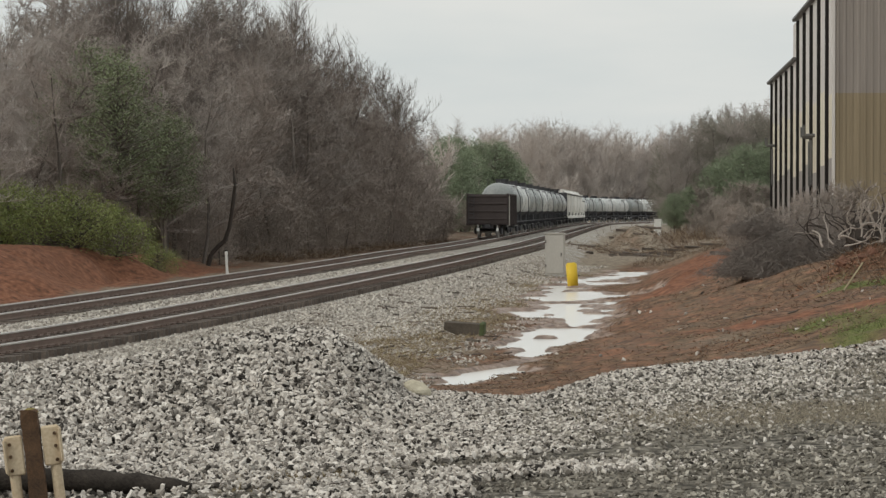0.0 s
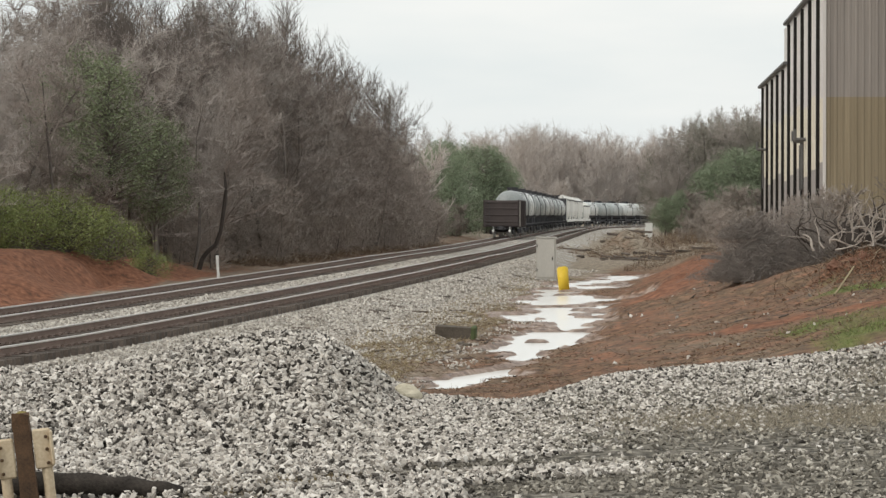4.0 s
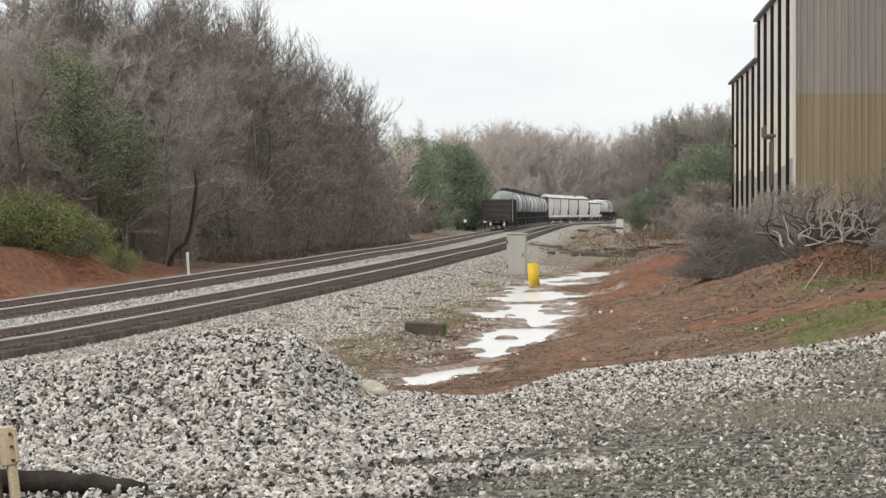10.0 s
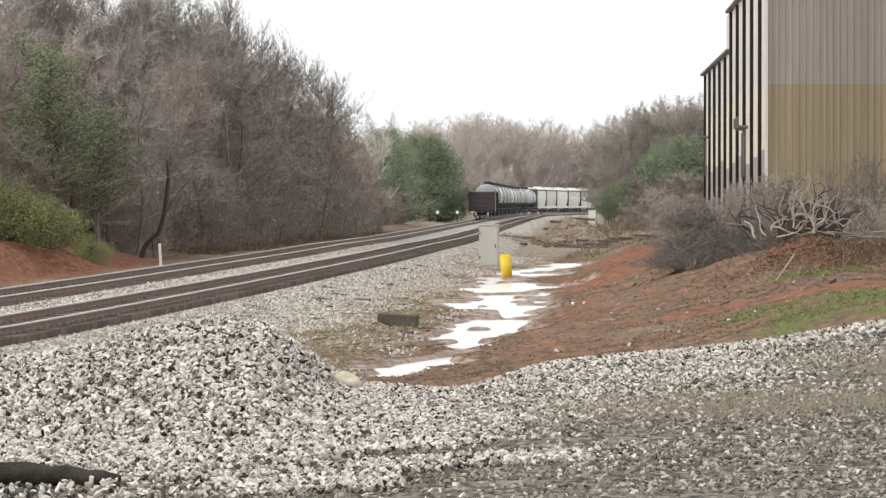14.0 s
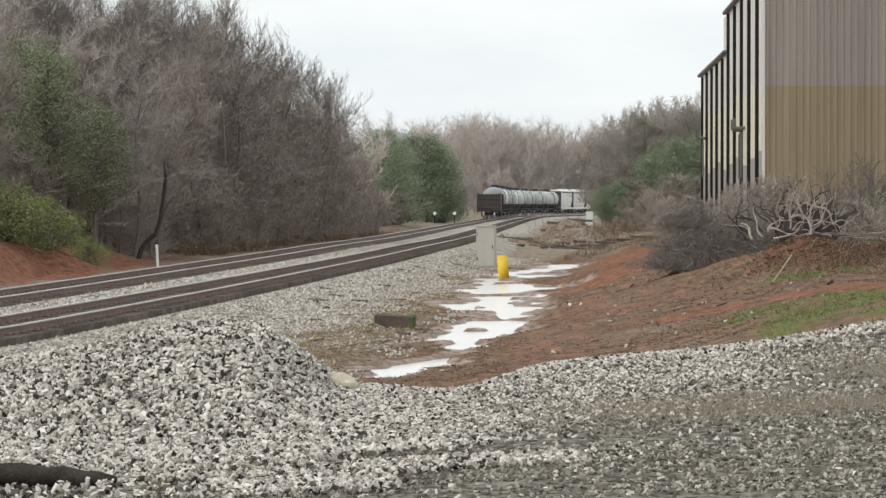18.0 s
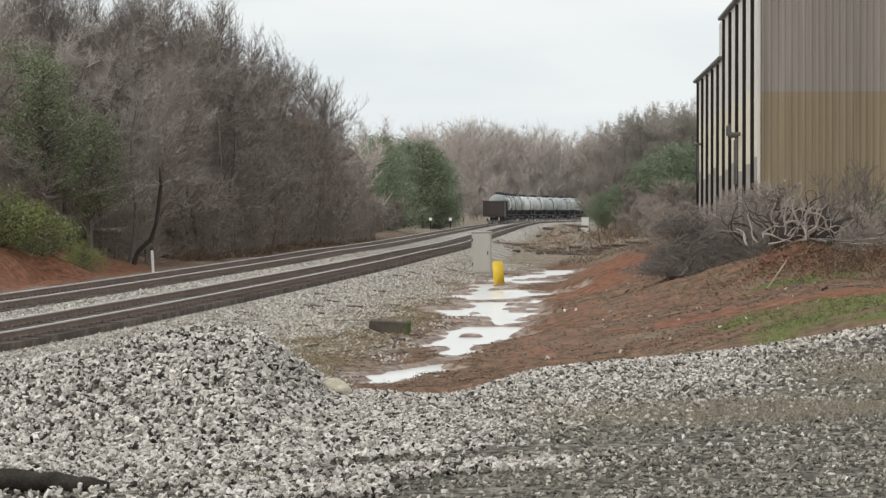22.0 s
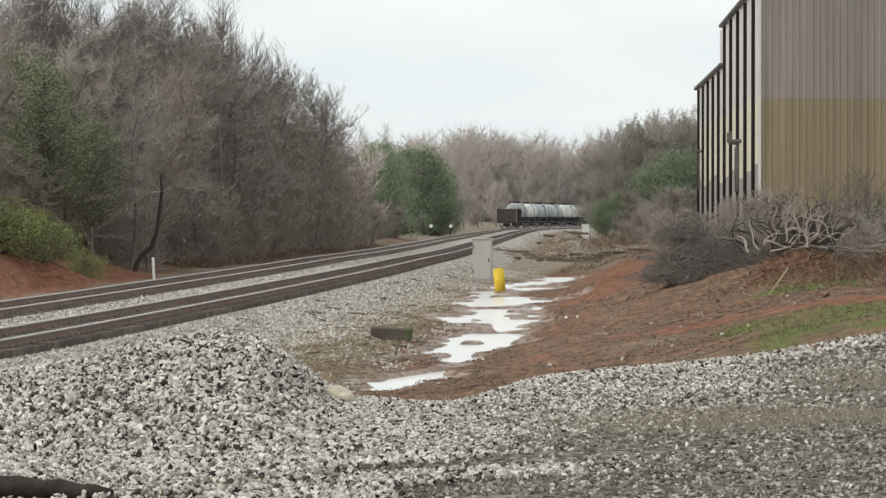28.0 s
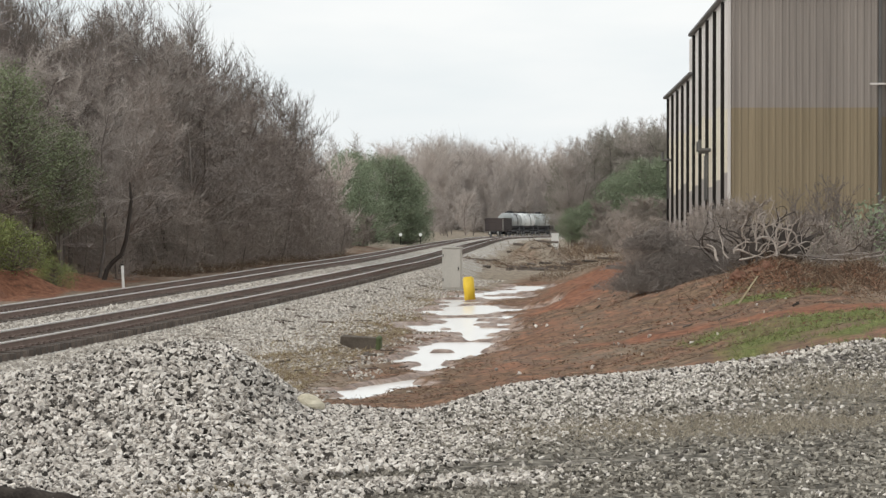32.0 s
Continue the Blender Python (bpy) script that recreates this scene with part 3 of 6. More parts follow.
def ground_zone(x, y):
    s = x - far_x(np.clip(y, -390, 635)) - GAP
    sd = x - edge_x(np.clip(y, -390, 635)) - 4.25
    sl, so = -GAP - s, -4.25 - sd
    nz = vnoise(x, y, 3.1)
    gravel = np.maximum(smooth(8.2, 5.6, sd + 2.6 * (nz - 0.5)), smooth(2.6, 1.9, s)) * smooth(3.4, 2.4, sl)
    gravel = np.where(y > 160, gravel * smooth(4.2, 2.9, s + 1.3 * (nz - 0.5)), gravel)
    e = lot_edge(x)
    on_lot = smooth(e + 1.2, e + 0.1, y)
    gravel = np.maximum(gravel * (1 - on_lot), on_lot)
    v = y - 0.6 * x + 1.0 * (vnoise(x * 0.4, y, 1.1) - 0.5)
    lot = on_lot * np.maximum(smooth(20.9, 20.2, v), 0.8 * smooth(22.9, 22.4, v) * smooth(21.4, 21.9, v)) * smooth(-3, 0.5, x)
    lot = np.maximum(lot, on_lot * smooth(20.5, 19.7, y + 0.3 * nz))
    clay = smooth(7.4, 9.5, sd + 1.5 * (nz - 0.5)) * smooth(190, 130, y) * (1 - 0.35 * smooth(17, 20, sd))
    clay = clay * (0.5 + 0.75 * vnoise(x * 0.9 + 4, y * 0.4, 1.5))
    clay = np.maximum(clay, 0.9 * np.exp(-((sd - 12.3) / 1.5) ** 2) * smooth(66, 76, y) * smooth(125, 105, y))
    clay = np.maximum(clay, 1.1 * np.exp(-((x - 9.6) / 2.3) ** 2 - ((y - 209) / 8) ** 2) * vnoise(x, y * 0.3, 0.9))
    clay = np.maximum(clay, 1.25 * smooth(3.0, 3.8, so) * smooth(136, 116, y) * smooth(9, 7.4, so) * smooth(1.9, 2.4, sl))
    clay = np.maximum(clay, (0.35 + 0.5 * vnoise(x, y * 0.3, 1.4)) * smooth(1.9, 2.6, sl) * smooth(330, 290, y))
    grass = smooth(14.2, 16, sd + 2 * (nz - 0.5)) * smooth(29, 35, y) * smooth(64, 56, y) * smooth(0.25, 0.5, vnoise(x, y * 0.5, 2.2)) * smooth(0.0, -2.0, y - rut_line(x))
    grass = np.maximum(grass, 1.25 * smooth(4.7, 5.7, x) * smooth(41.2, 43.2, y + 1.2 * (x - 5.5)) * smooth(50.0, 46.8, y) * smooth(0.15, 0.4, vnoise(x, y * 0.4, 0.8)))
    grass = np.maximum(grass, 2.2 * np.exp(-((x - 8.2) / 1.15) ** 2 - ((y - 63.2) / 1.9) ** 2) * smooth(0.15, 0.45, vnoise(x, y, 1.1)))
    rut = np.exp(-((y - rut_line(x)) / 1.3) ** 2)
    grass = grass * (1 - 0.9 * rut) * smooth(4.2, 4.9, x)
    return gravel, lot, clay * (1 - on_lot), grass * (0.25 + 0.85 * vnoise(x * 0.8 + 2, y * 0.45, 0.5)) * (1 - on_lot)


def red_zone(x, y):
    """Raw red clay: the face of the berm beside the pools, the cutting, a rut across the bank and the torn-up stump's earth."""
    sd = x - edge_x(np.clip(y, -390, 635)) - 4.25
    so = -4.25 - sd
    berm = 1.15 * np.exp(-((sd - 13.2 + 0.8 * (vnoise(x, y * 0.3, 1.1) - 0.5)) / 1.9) ** 2) * smooth(76, 90, y) * smooth(132, 114, y)
    foot = 0.45 * np.exp(-((sd - 12.4) / 1.3) ** 2) * smooth(27, 32, y) * smooth(82, 70, y)
    rut = 1.15 * np.exp(-((y - rut_line(x)) / 1.15) ** 2) * smooth(2.6, 4.0, x)
    cutting = 1.2 * smooth(2.9, 3.5, so) * smooth(138, 118, y) * smooth(10, 8.4, so)
    earth = 0.95 * np.exp(-((x - 8.5) / 1.3) ** 2 - ((y - 65.6) / 1.5) ** 2) + 0.95 * np.exp(-((x - 10.6) / 0.9) ** 2 - ((y - 65.4) / 1.4) ** 2)
    both = np.maximum.reduce([berm, foot, rut, cutting, earth])
    return both * (0.55 + 0.75 * vnoise(x * 1.1 + 8, y * 0.5, 1.2)) * smooth(0.2, 1.4, y - lot_edge(x))


def worn_shaded_zone(x, y):
    """The same, with the whole lot's packed base darkened as shade between its loose stones."""
    gravel, lot, clay, grass = ground_zone(x, y)
    return gravel, np.maximum(lot, smooth(0.4, -0.6, y - lot_edge(x))), clay, grass, smooth(0.4, -0.4, y - lot_edge(x)) * np.maximum(1.3 * lot, smooth(-0.4, 1.4, x + 0.5 * (y - 22)) * smooth(1.2, 2.8, lot_edge(x) - y)) + 0.9 * np.exp(-((x + 1.7) / 0.6) ** 2 - ((y - 21.3) / 0.45) ** 2) + 0.9 * smooth(21.2, 20.8, y) * smooth(-1.3, -1.9, x), smooth(-1.1, -0.25, pool_depth(x, y)) * smooth(1, 3, y - lot_edge(x))


def build_ground():
    xs = np.concatenate([-np.geomspace(3000, 42, 34), np.arange(-40, -14, 0.8), np.arange(-14, 16, 0.2), np.arange(16, 42, 0.8), np.geomspace(43, 3000, 34)])
    ys = np.concatenate([-np.geomspace(1500, 5, 22), np.arange(0, 14, 1.0), np.arange(14, 40, 0.25), np.arange(40, 150, 0.55), np.arange(150, 330, 1.5),
                         np.arange(330, 660, 6), np.geomspace(665, 4500, 26)])
    gx, gy = np.meshgrid(xs, ys)
    gz = ground_z(gx, gy)
    nx, ny = len(xs), len(ys)
    verts = np.stack([gx, gy, gz], -1).reshape(-1, 3)
    i = (np.arange(ny - 1)[:, None] * nx + np.arange(nx - 1)[None]).reshape(-1)
    faces = np.stack([i, i + 1, i + nx + 1, i + nx], 1)
    me = mesh_of("ground", verts, faces, M_GROUND, True)
    for name, v in zip(("gravel", "lot", "clay", "grass", "packed", "mud", "red"), (*worn_shaded_zone(gx, gy), red_zone(gx, gy))):
        me.attributes.new(name, "FLOAT", "POINT").data.foreach_set("value", v.reshape(-1).astype(np.float32))
    return tagged(new("ground", me), "red clay ground with gravel, leaf litter and grass", "ground", kind="structure")


build_ground()


def on_ground(x, y):
    return float(ground_z(np.array([x]), np.array([y]))[0])


def build_water():
    xs, ys = np.arange(-3, 11, 0.5), np.arange(40, 146, 2.0)
    gx, gy = np.meshgrid(xs, ys)
    keep = (pool_depth(gx, gy) > -2.0)
    verts = np.stack([gx, gy, gx * 0 + WATER_Z], -1).reshape(-1, 3)
    nx = len(xs)
    faces = [(j * nx + i, j * nx + i + 1, (j + 1) * nx + i + 1, (j + 1) * nx + i) for j in range(len(ys) - 1) for i in range(nx - 1)
             if keep[j:j + 2, i:i + 2].any()]
    return tagged(new("water", mesh_of("water", verts, faces, M_WATER)), "shallow rain pools in a ditch, reflecting the sky and painted whiter for it", "water", kind="structure")


build_water()


# ---- railway ----
RAIL_PROFILE = [(-0.07, -0.17), (0.07, -0.17), (0.07, -0.155), (0.012, -0.135), (0.012, -0.045), (0.036, -0.035), (0.036, -0.006),
                (0.028, 0.0), (-0.028, 0.0), (-0.036, -0.006), (-0.036, -0.035), (-0.012, -0.045), (-0.012, -0.135), (-0.07, -0.155)]
RAIL_STEPS = np.concatenate([np.arange(-60, 200, 4.0), np.arange(200, 660, 8.0)]) + ARC0


def rail_mesh(side):
    verts, faces, heads = [], [], []
    n = len(RAIL_PROFILE)
    for k, a in enumerate(RAIL_STEPS):
        x, y, z, h = (float(v) for v in track_point(a, side))
        for u, w in RAIL_PROFILE:
            verts.append((x + u * math.cos(h), y - u * math.sin(h), z + w))
        if k:
            for i in range(n):
                j = (i + 1) % n
                faces.append(((k - 1) * n + i, (k - 1) * n + j, k * n + j, k * n + i))
                # Head sides share the worn top's bright colour, painted as if lit.
                heads.append(1 if i in (5, 6, 7, 8, 9) else 0)
    me = mesh_of("rail", verts, faces, M_STEEL_RUST)
    me.materials.append(M_RAIL_HEAD)
    me.polygons.foreach_set("material_index", heads)
    return me


def tie_mesh():
    bm = box(bmesh.new(), -1.3, 1.3, -0.115, 0.115, -0.36, -0.172)
    me = bpy.data.meshes.new("sleeper")
    bm.to_mesh(me)
    bm.free()
    me.materials.append(M_TIE)
    return me


def plate_mesh():
    bm = bmesh.new()
    for c in (-0.7525, 0.7525):
        box(bm, c - 0.17, c + 0.17, -0.095, 0.095, -0.171, -0.158)
        for dx in (-0.1, 0.1):
            for dy in (-0.06, 0.06):
                box(bm, c + dx - 0.018, c + dx + 0.018, dy - 0.018, dy + 0.018, -0.16, -0.128)
    me = bpy.data.meshes.new("tie_plate")
    bm.to_mesh(me)
    bm.free()
    me.materials.append(M_STEEL_RUST)
    return me


TIE, PLATE = tie_mesh(), plate_mesh()


def railway_track(offset, label, first, last):
    """One track: two rails, the sleepers nearest the viewer one by one, and the rest joined."""
    track = empty("railway_track", pose(0, 0, 0), label, "railway track", "tracks of the line", "structure")
    for side in (-0.7525, 0.7525):
        part("rail", rail_mesh(offset + side), None, track)
    rest = []
    rng = random.Random(3 + int(offset))
    a = ARC0 - 40
    while a < ARC0 + 560:
        x, y, z, h = (float(v) for v in track_point(a, offset))
        m = pose(x, y, z + rng.uniform(-0.012, 0.008), 0, 0, -math.degrees(h) + rng.uniform(-1.2, 1.2))
        if first < a - ARC0 < last:
            t = new("sleeper", TIE)
            t.parent, t.matrix_basis = track, m
            p = new("tie_plate", PLATE)
            p.parent, p.matrix_basis = t, Matrix()
        else:
            rest.append(np.array([m @ v.co for v in TIE.vertices]))
        a += 0.53
    nv = len(TIE.vertices)
    tf = np.array([p.vertices[:] for p in TIE.polygons])
    faces = np.concatenate([tf + i * nv for i in range(len(rest))])
    tagged(part("sleepers", mesh_of("sleepers", np.concatenate(rest), faces, M_TIE), None, track), "row of dark weathered wooden sleepers", kind="stuff")
    return track


railway_track(0.0, "rusty steel rails on dark wooden sleepers in ballast", 70, 130)
railway_track(GAP, "rusty railway track with worn shiny rail heads", 52, 138)


# ---- train: each car's origin lies on the rail tops at its middle, y along the track ----
def truck(parent, y, gauge=0.7525):
    t = empty("truck", pose(0, y, 0), "", "")
    t.parent = parent
    for sx in (-1, 1):
        bm = bmesh.new()
        box(bm, sx * 1.0 - 0.07, sx * 1.0 + 0.07, -1.15, 1.15, 0.52, 0.72, 0.03)
        box(bm, sx * 1.0 - 0.08, sx * 1.0 + 0.08, -0.35, 0.35, 0.28, 0.6, 0.03)
        for dy in (-0.87, 0.87):
            box(bm, sx * 1.0 - 0.1, sx * 1.0 + 0.1, dy - 0.14, dy + 0.14, 0.33, 0.6, 0.04)
        part("side_frame", bm, M_CAR_BLACK, t)
    part("bolster", boxed(-1.1, 1.1, -0.2, 0.2, 0.5, 0.75, bevel=0.03), M_CAR_BLACK, t)
    for dy in (-0.87, 0.87):
        bm = bmesh.new()
        rod(bm, (-0.95, dy, 0.457), (0.95, dy, 0.457), 0.08, sides=8)
        for sx in (-1, 1):
            rod(bm, (sx * (gauge - 0.065), dy, 0.457), (sx * (gauge + 0.065), dy, 0.457), 0.457, sides=20)
            rod(bm, (sx * (gauge - 0.095), dy, 0.457), (sx * (gauge - 0.06), dy, 0.457), 0.485, sides=20)
        part("wheelset", bm, M_WHEEL, t, "wheels with polished treads")
    return t


def couplers(car, half):
    for sy in (-1, 1):
        bm = boxed(-0.13, 0.13, *sorted((sy * (half - 0.5), sy * (half + 0.18))), 0.74, 0.98, bevel=0.03)
        box(bm, -0.2, 0.2, *sorted((sy * (half + 0.1), sy * (half + 0.3))), 0.7, 1.02, 0.05)
        part("coupler", bm, M_CAR_BLACK, car)


def tank_car(paint, label):
    L, r, zc = 16.4, 1.5, 2.92
    half = L / 2
    car = empty("tank_car", pose(0, 0, 0), label, "tank car", "cars of the freight train")
    bm = bmesh.new()
    ys = [(-half + 0.75, 0.0), (-half + 0.82, 0.55), (-half + 1.0, 0.95), (-half + 1.3, 1.28), (-half + 1.7, 1.45), (-half + 2.1, r)]
    ys += [(v, r) for v in (-2.6, -2.55, 2.55, 2.6)] + [(-a, b) for a, b in reversed(ys)]
    n, rings = 28, []
    for y, rr in ys:
        rings.append([bm.verts.new((max(rr, 0.02) * math.cos(k * 2 * math.pi / n), y, zc + max(rr, 0.02) * math.sin(k * 2 * math.pi / n))) for k in range(n)])
    low = []
    for a, b in zip(rings, rings[1:]):
        for k in range(n):
            f = bm.faces.new((a[k], a[(k + 1) % n], b[(k + 1) % n], b[k]))
            # Belly faces turn black to paint the shade on the tank's underside.
            if f.calc_center_median().z < zc - 0.85:
                low.append(f)
    bm.faces.new(rings[0])
    bm.faces.new(rings[-1])
    bmesh.ops.recalc_face_normals(bm, faces=bm.faces)
    for f in low:
        f.material_index = 1
    tank = part("tank", bm, paint, car, soft=True)
    tank.data.materials.append(M_CAR_BLACK)
    for y in (-half + 2.6, half - 2.6):
        bm = bmesh.new()
        rod(bm, (0, y - 0.07, zc), (0, y + 0.07, zc), r + 0.015, sides=28)
        part("band", bm, M_CAR_BLACK, tank)
    bm = boxed(-0.35, 0.35, -half + 0.3, half - 0.3, 0.78, 1.12, bevel=0.04)
    for sy in (-1, 1):
        box(bm, -1.5, 1.5, *sorted((sy * (half - 0.35), sy * (half - 0.15))), 0.85, 1.12, 0.02)
        box(bm, -1.1, 1.1, sy * (half - 2.6) - 0.45, sy * (half - 2.6) + 0.45, 1.0, 1.75, 0.05)
    box(bm, -1.5, -1.36, -half + 0.3, half - 0.3, 1.12, 1.22)
    box(bm, 1.36, 1.5, -half + 0.3, half - 0.3, 1.12, 1.22)
    part("underframe", bm, M_CAR_BLACK, car)
    bm = bmesh.new()
    rod(bm, (0, 0, zc + r - 0.05), (0, 0, zc + r + 0.3), 0.55, sides=18)
    rod(bm, (0, 0, zc + r + 0.3), (0, 0, zc + r + 0.36), 0.6, sides=18)
    part("manway", bm, M_CAR_BLACK, tank)
    bm = bmesh.new()
    for sx in (-1, 1):
        box(bm, *sorted((sx * 0.7, sx * 1.25)), -1.3, 1.3, zc + r - 0.32, zc + r - 0.26)
        for y in (-1.25, 1.25):
            rod(bm, (sx * 1.2, y, zc + r - 0.3), (sx * 1.2, y, zc + r + 0.32), 0.02, sides=6)
        rod(bm, (sx * 1.2, -1.25, zc + r + 0.3), (sx * 1.2, 1.25, zc + r + 0.3), 0.02, sides=6)
    part("platform", bm, M_CAR_BLACK, tank)
    for sx in (-1, 1):
        bm = bmesh.new()
        for y in (-0.22, 0.22):
            rod(bm, (sx * 1.56, y, 1.1), (sx * 1.56, y, zc + 0.3), 0.025, sides=6)
            rod(bm, (sx * 1.56, y, zc + 0.3), (sx * 1.2, y, zc + r - 0.3), 0.025, sides=6)
        for k in range(7):
            rod(bm, (sx * 1.56, -0.22, 1.2 + k * 0.32), (sx * 1.56, 0.22, 1.2 + k * 0.32), 0.02, sides=5)
        part("ladder", bm, M_CAR_BLACK, car)
    for y in (-4.8, 4.8):
        bm = bmesh.new()
        rod(bm, (0, y, zc + r - 0.03), (0, y, zc + r + 0.22), 0.14, sides=10)
        part("valve", bm, M_CAR_BLACK, tank)
    truck(car, -half + 2.6)
    truck(car, half - 2.6)
    couplers(car, half)
    return car


def hopper_car(paint, label, rise=1.17):
    """A short covered hopper: smooth bulging sides, a wide side sill and a roof with a trough of hatches."""
    L = 14.2
    half = L / 2
    car = empty("covered_hopper", pose(0, 0, 0), label, "hopper car", "cars of the freight train")
    bm = bmesh.new()
    sec = [(1.2, 1.3), (1.42, 1.75), (1.56, 2.5), (1.56, 3.4), (1.46, 3.95), (1.3, 4.1), (0.9, 4.32)]
    sec = [(x, 1.15 + (z - 1.15) * rise) for x, z in sec]
    top = sec[-1][1]
    brow = sec[4][1]
    sec = sec + [(-x, z) for x, z in reversed(sec)]
    n = len(sec)
    rings = []
    for y, k in ((-half + 0.95, 0.93), (-half + 1.15, 1.0), (half - 1.15, 1.0), (half - 0.95, 0.93)):
        rings.append([bm.verts.new((x * k, y, z)) for x, z in sec])
    for a, b in zip(rings, rings[1:]):
        for i in range(n):
            bm.faces.new((a[i], a[(i + 1) % n], b[(i + 1) % n], b[i]))
    bm.faces.new(rings[0])
    bm.faces.new(rings[-1])
    bmesh.ops.recalc_face_normals(bm, faces=bm.faces)
    body = part("body", bm, paint, car)
    for sx in (-1, 1):
        part("side_sill", boxed(*sorted((sx * 1.38, sx * 1.6)), -half + 0.15, half - 0.15, 1.0, 1.42, bevel=0.03), paint, car)
        part("eave_rail", boxed(*sorted((sx * 1.44, sx * 1.58)), -half + 0.9, half - 0.9, brow - 0.03, brow + 0.12, bevel=0.02), paint, body)
        part("seam", boxed(*sorted((sx * 1.5, sx * 1.575)), -half + 1.2, half - 1.2, brow - 0.17, brow - 0.04), M_CAR_BLACK, body, "black strip under the eave")
        for y in (-half + 2.8, half - 2.8):
            part("rib", boxed(*sorted((sx * 1.5, sx * 1.575)), y - 0.05, y + 0.05, 1.4, brow - 0.2, bevel=0.015), paint, body)
    for sy in (-1, 1):
        bm = bmesh.new()
        for sx in (-1, 1):
            rod(bm, (sx * 1.4, sy * (half - 0.2), 1.1), (sx * 1.4, sy * (half - 0.2), brow), 0.05, sides=6)
            rod(bm, (sx * 1.4, sy * (half - 0.2), 1.1), (sx * 0.5, sy * (half - 0.5), 3.0), 0.05, sides=6)
        for k in range(8):
            rod(bm, (0.9, sy * (half - 0.2), 1.2 + k * 0.33), (1.4, sy * (half - 0.2), 1.2 + k * 0.33), 0.02, sides=5)
        part("end_cage", bm, M_CAR_BLACK, car)
        # Added black sheet paints the end's shade; the end itself is white.
        part("end_sheet", boxed(-1.4, 1.4, *sorted((sy * (half - 0.94), sy * (half - 0.86))), 1.3, brow + 0.1, bevel=0.02), M_CAR_BLACK, body, "black sheet standing in for the shaded car end")
    bm = boxed(-0.4, 0.4, -half + 0.2, half - 0.2, 0.8, 1.12, bevel=0.03)
    for sy in (-1, 1):
        box(bm, -1.55, 1.55, *sorted((sy * (half - 0.32), sy * (half - 0.12))), 0.85, 1.2, 0.02)
    part("underframe", bm, M_CAR_BLACK, car)
    for y in (-2.2, 2.2):
        bm = bmesh.new()
        bmesh.ops.create_cone(bm, cap_ends=True, segments=4, radius1=0.5, radius2=1.7, depth=0.9,
                              matrix=Matrix.Translation((0, y, 0.95)) @ Matrix.Rotation(math.pi / 4, 4, "Z"))
        part("outlet_hopper", bm, paint, car)
    part("roof_walk", boxed(-0.35, 0.35, -half + 0.9, half - 0.9, top + 0.08, top + 0.14), M_CAR_BLACK, body)
    for y in (-4.4, -1.5, 1.5, 4.4):
        bm = bmesh.new()
        rod(bm, (0.66, y, top - 0.03), (0.66, y, top + 0.16), 0.28, sides=12)
        part("hatch", bm, paint, body)
    truck(car, -half + 1.7)
    truck(car, half - 1.7)
    couplers(car, half)
    return car


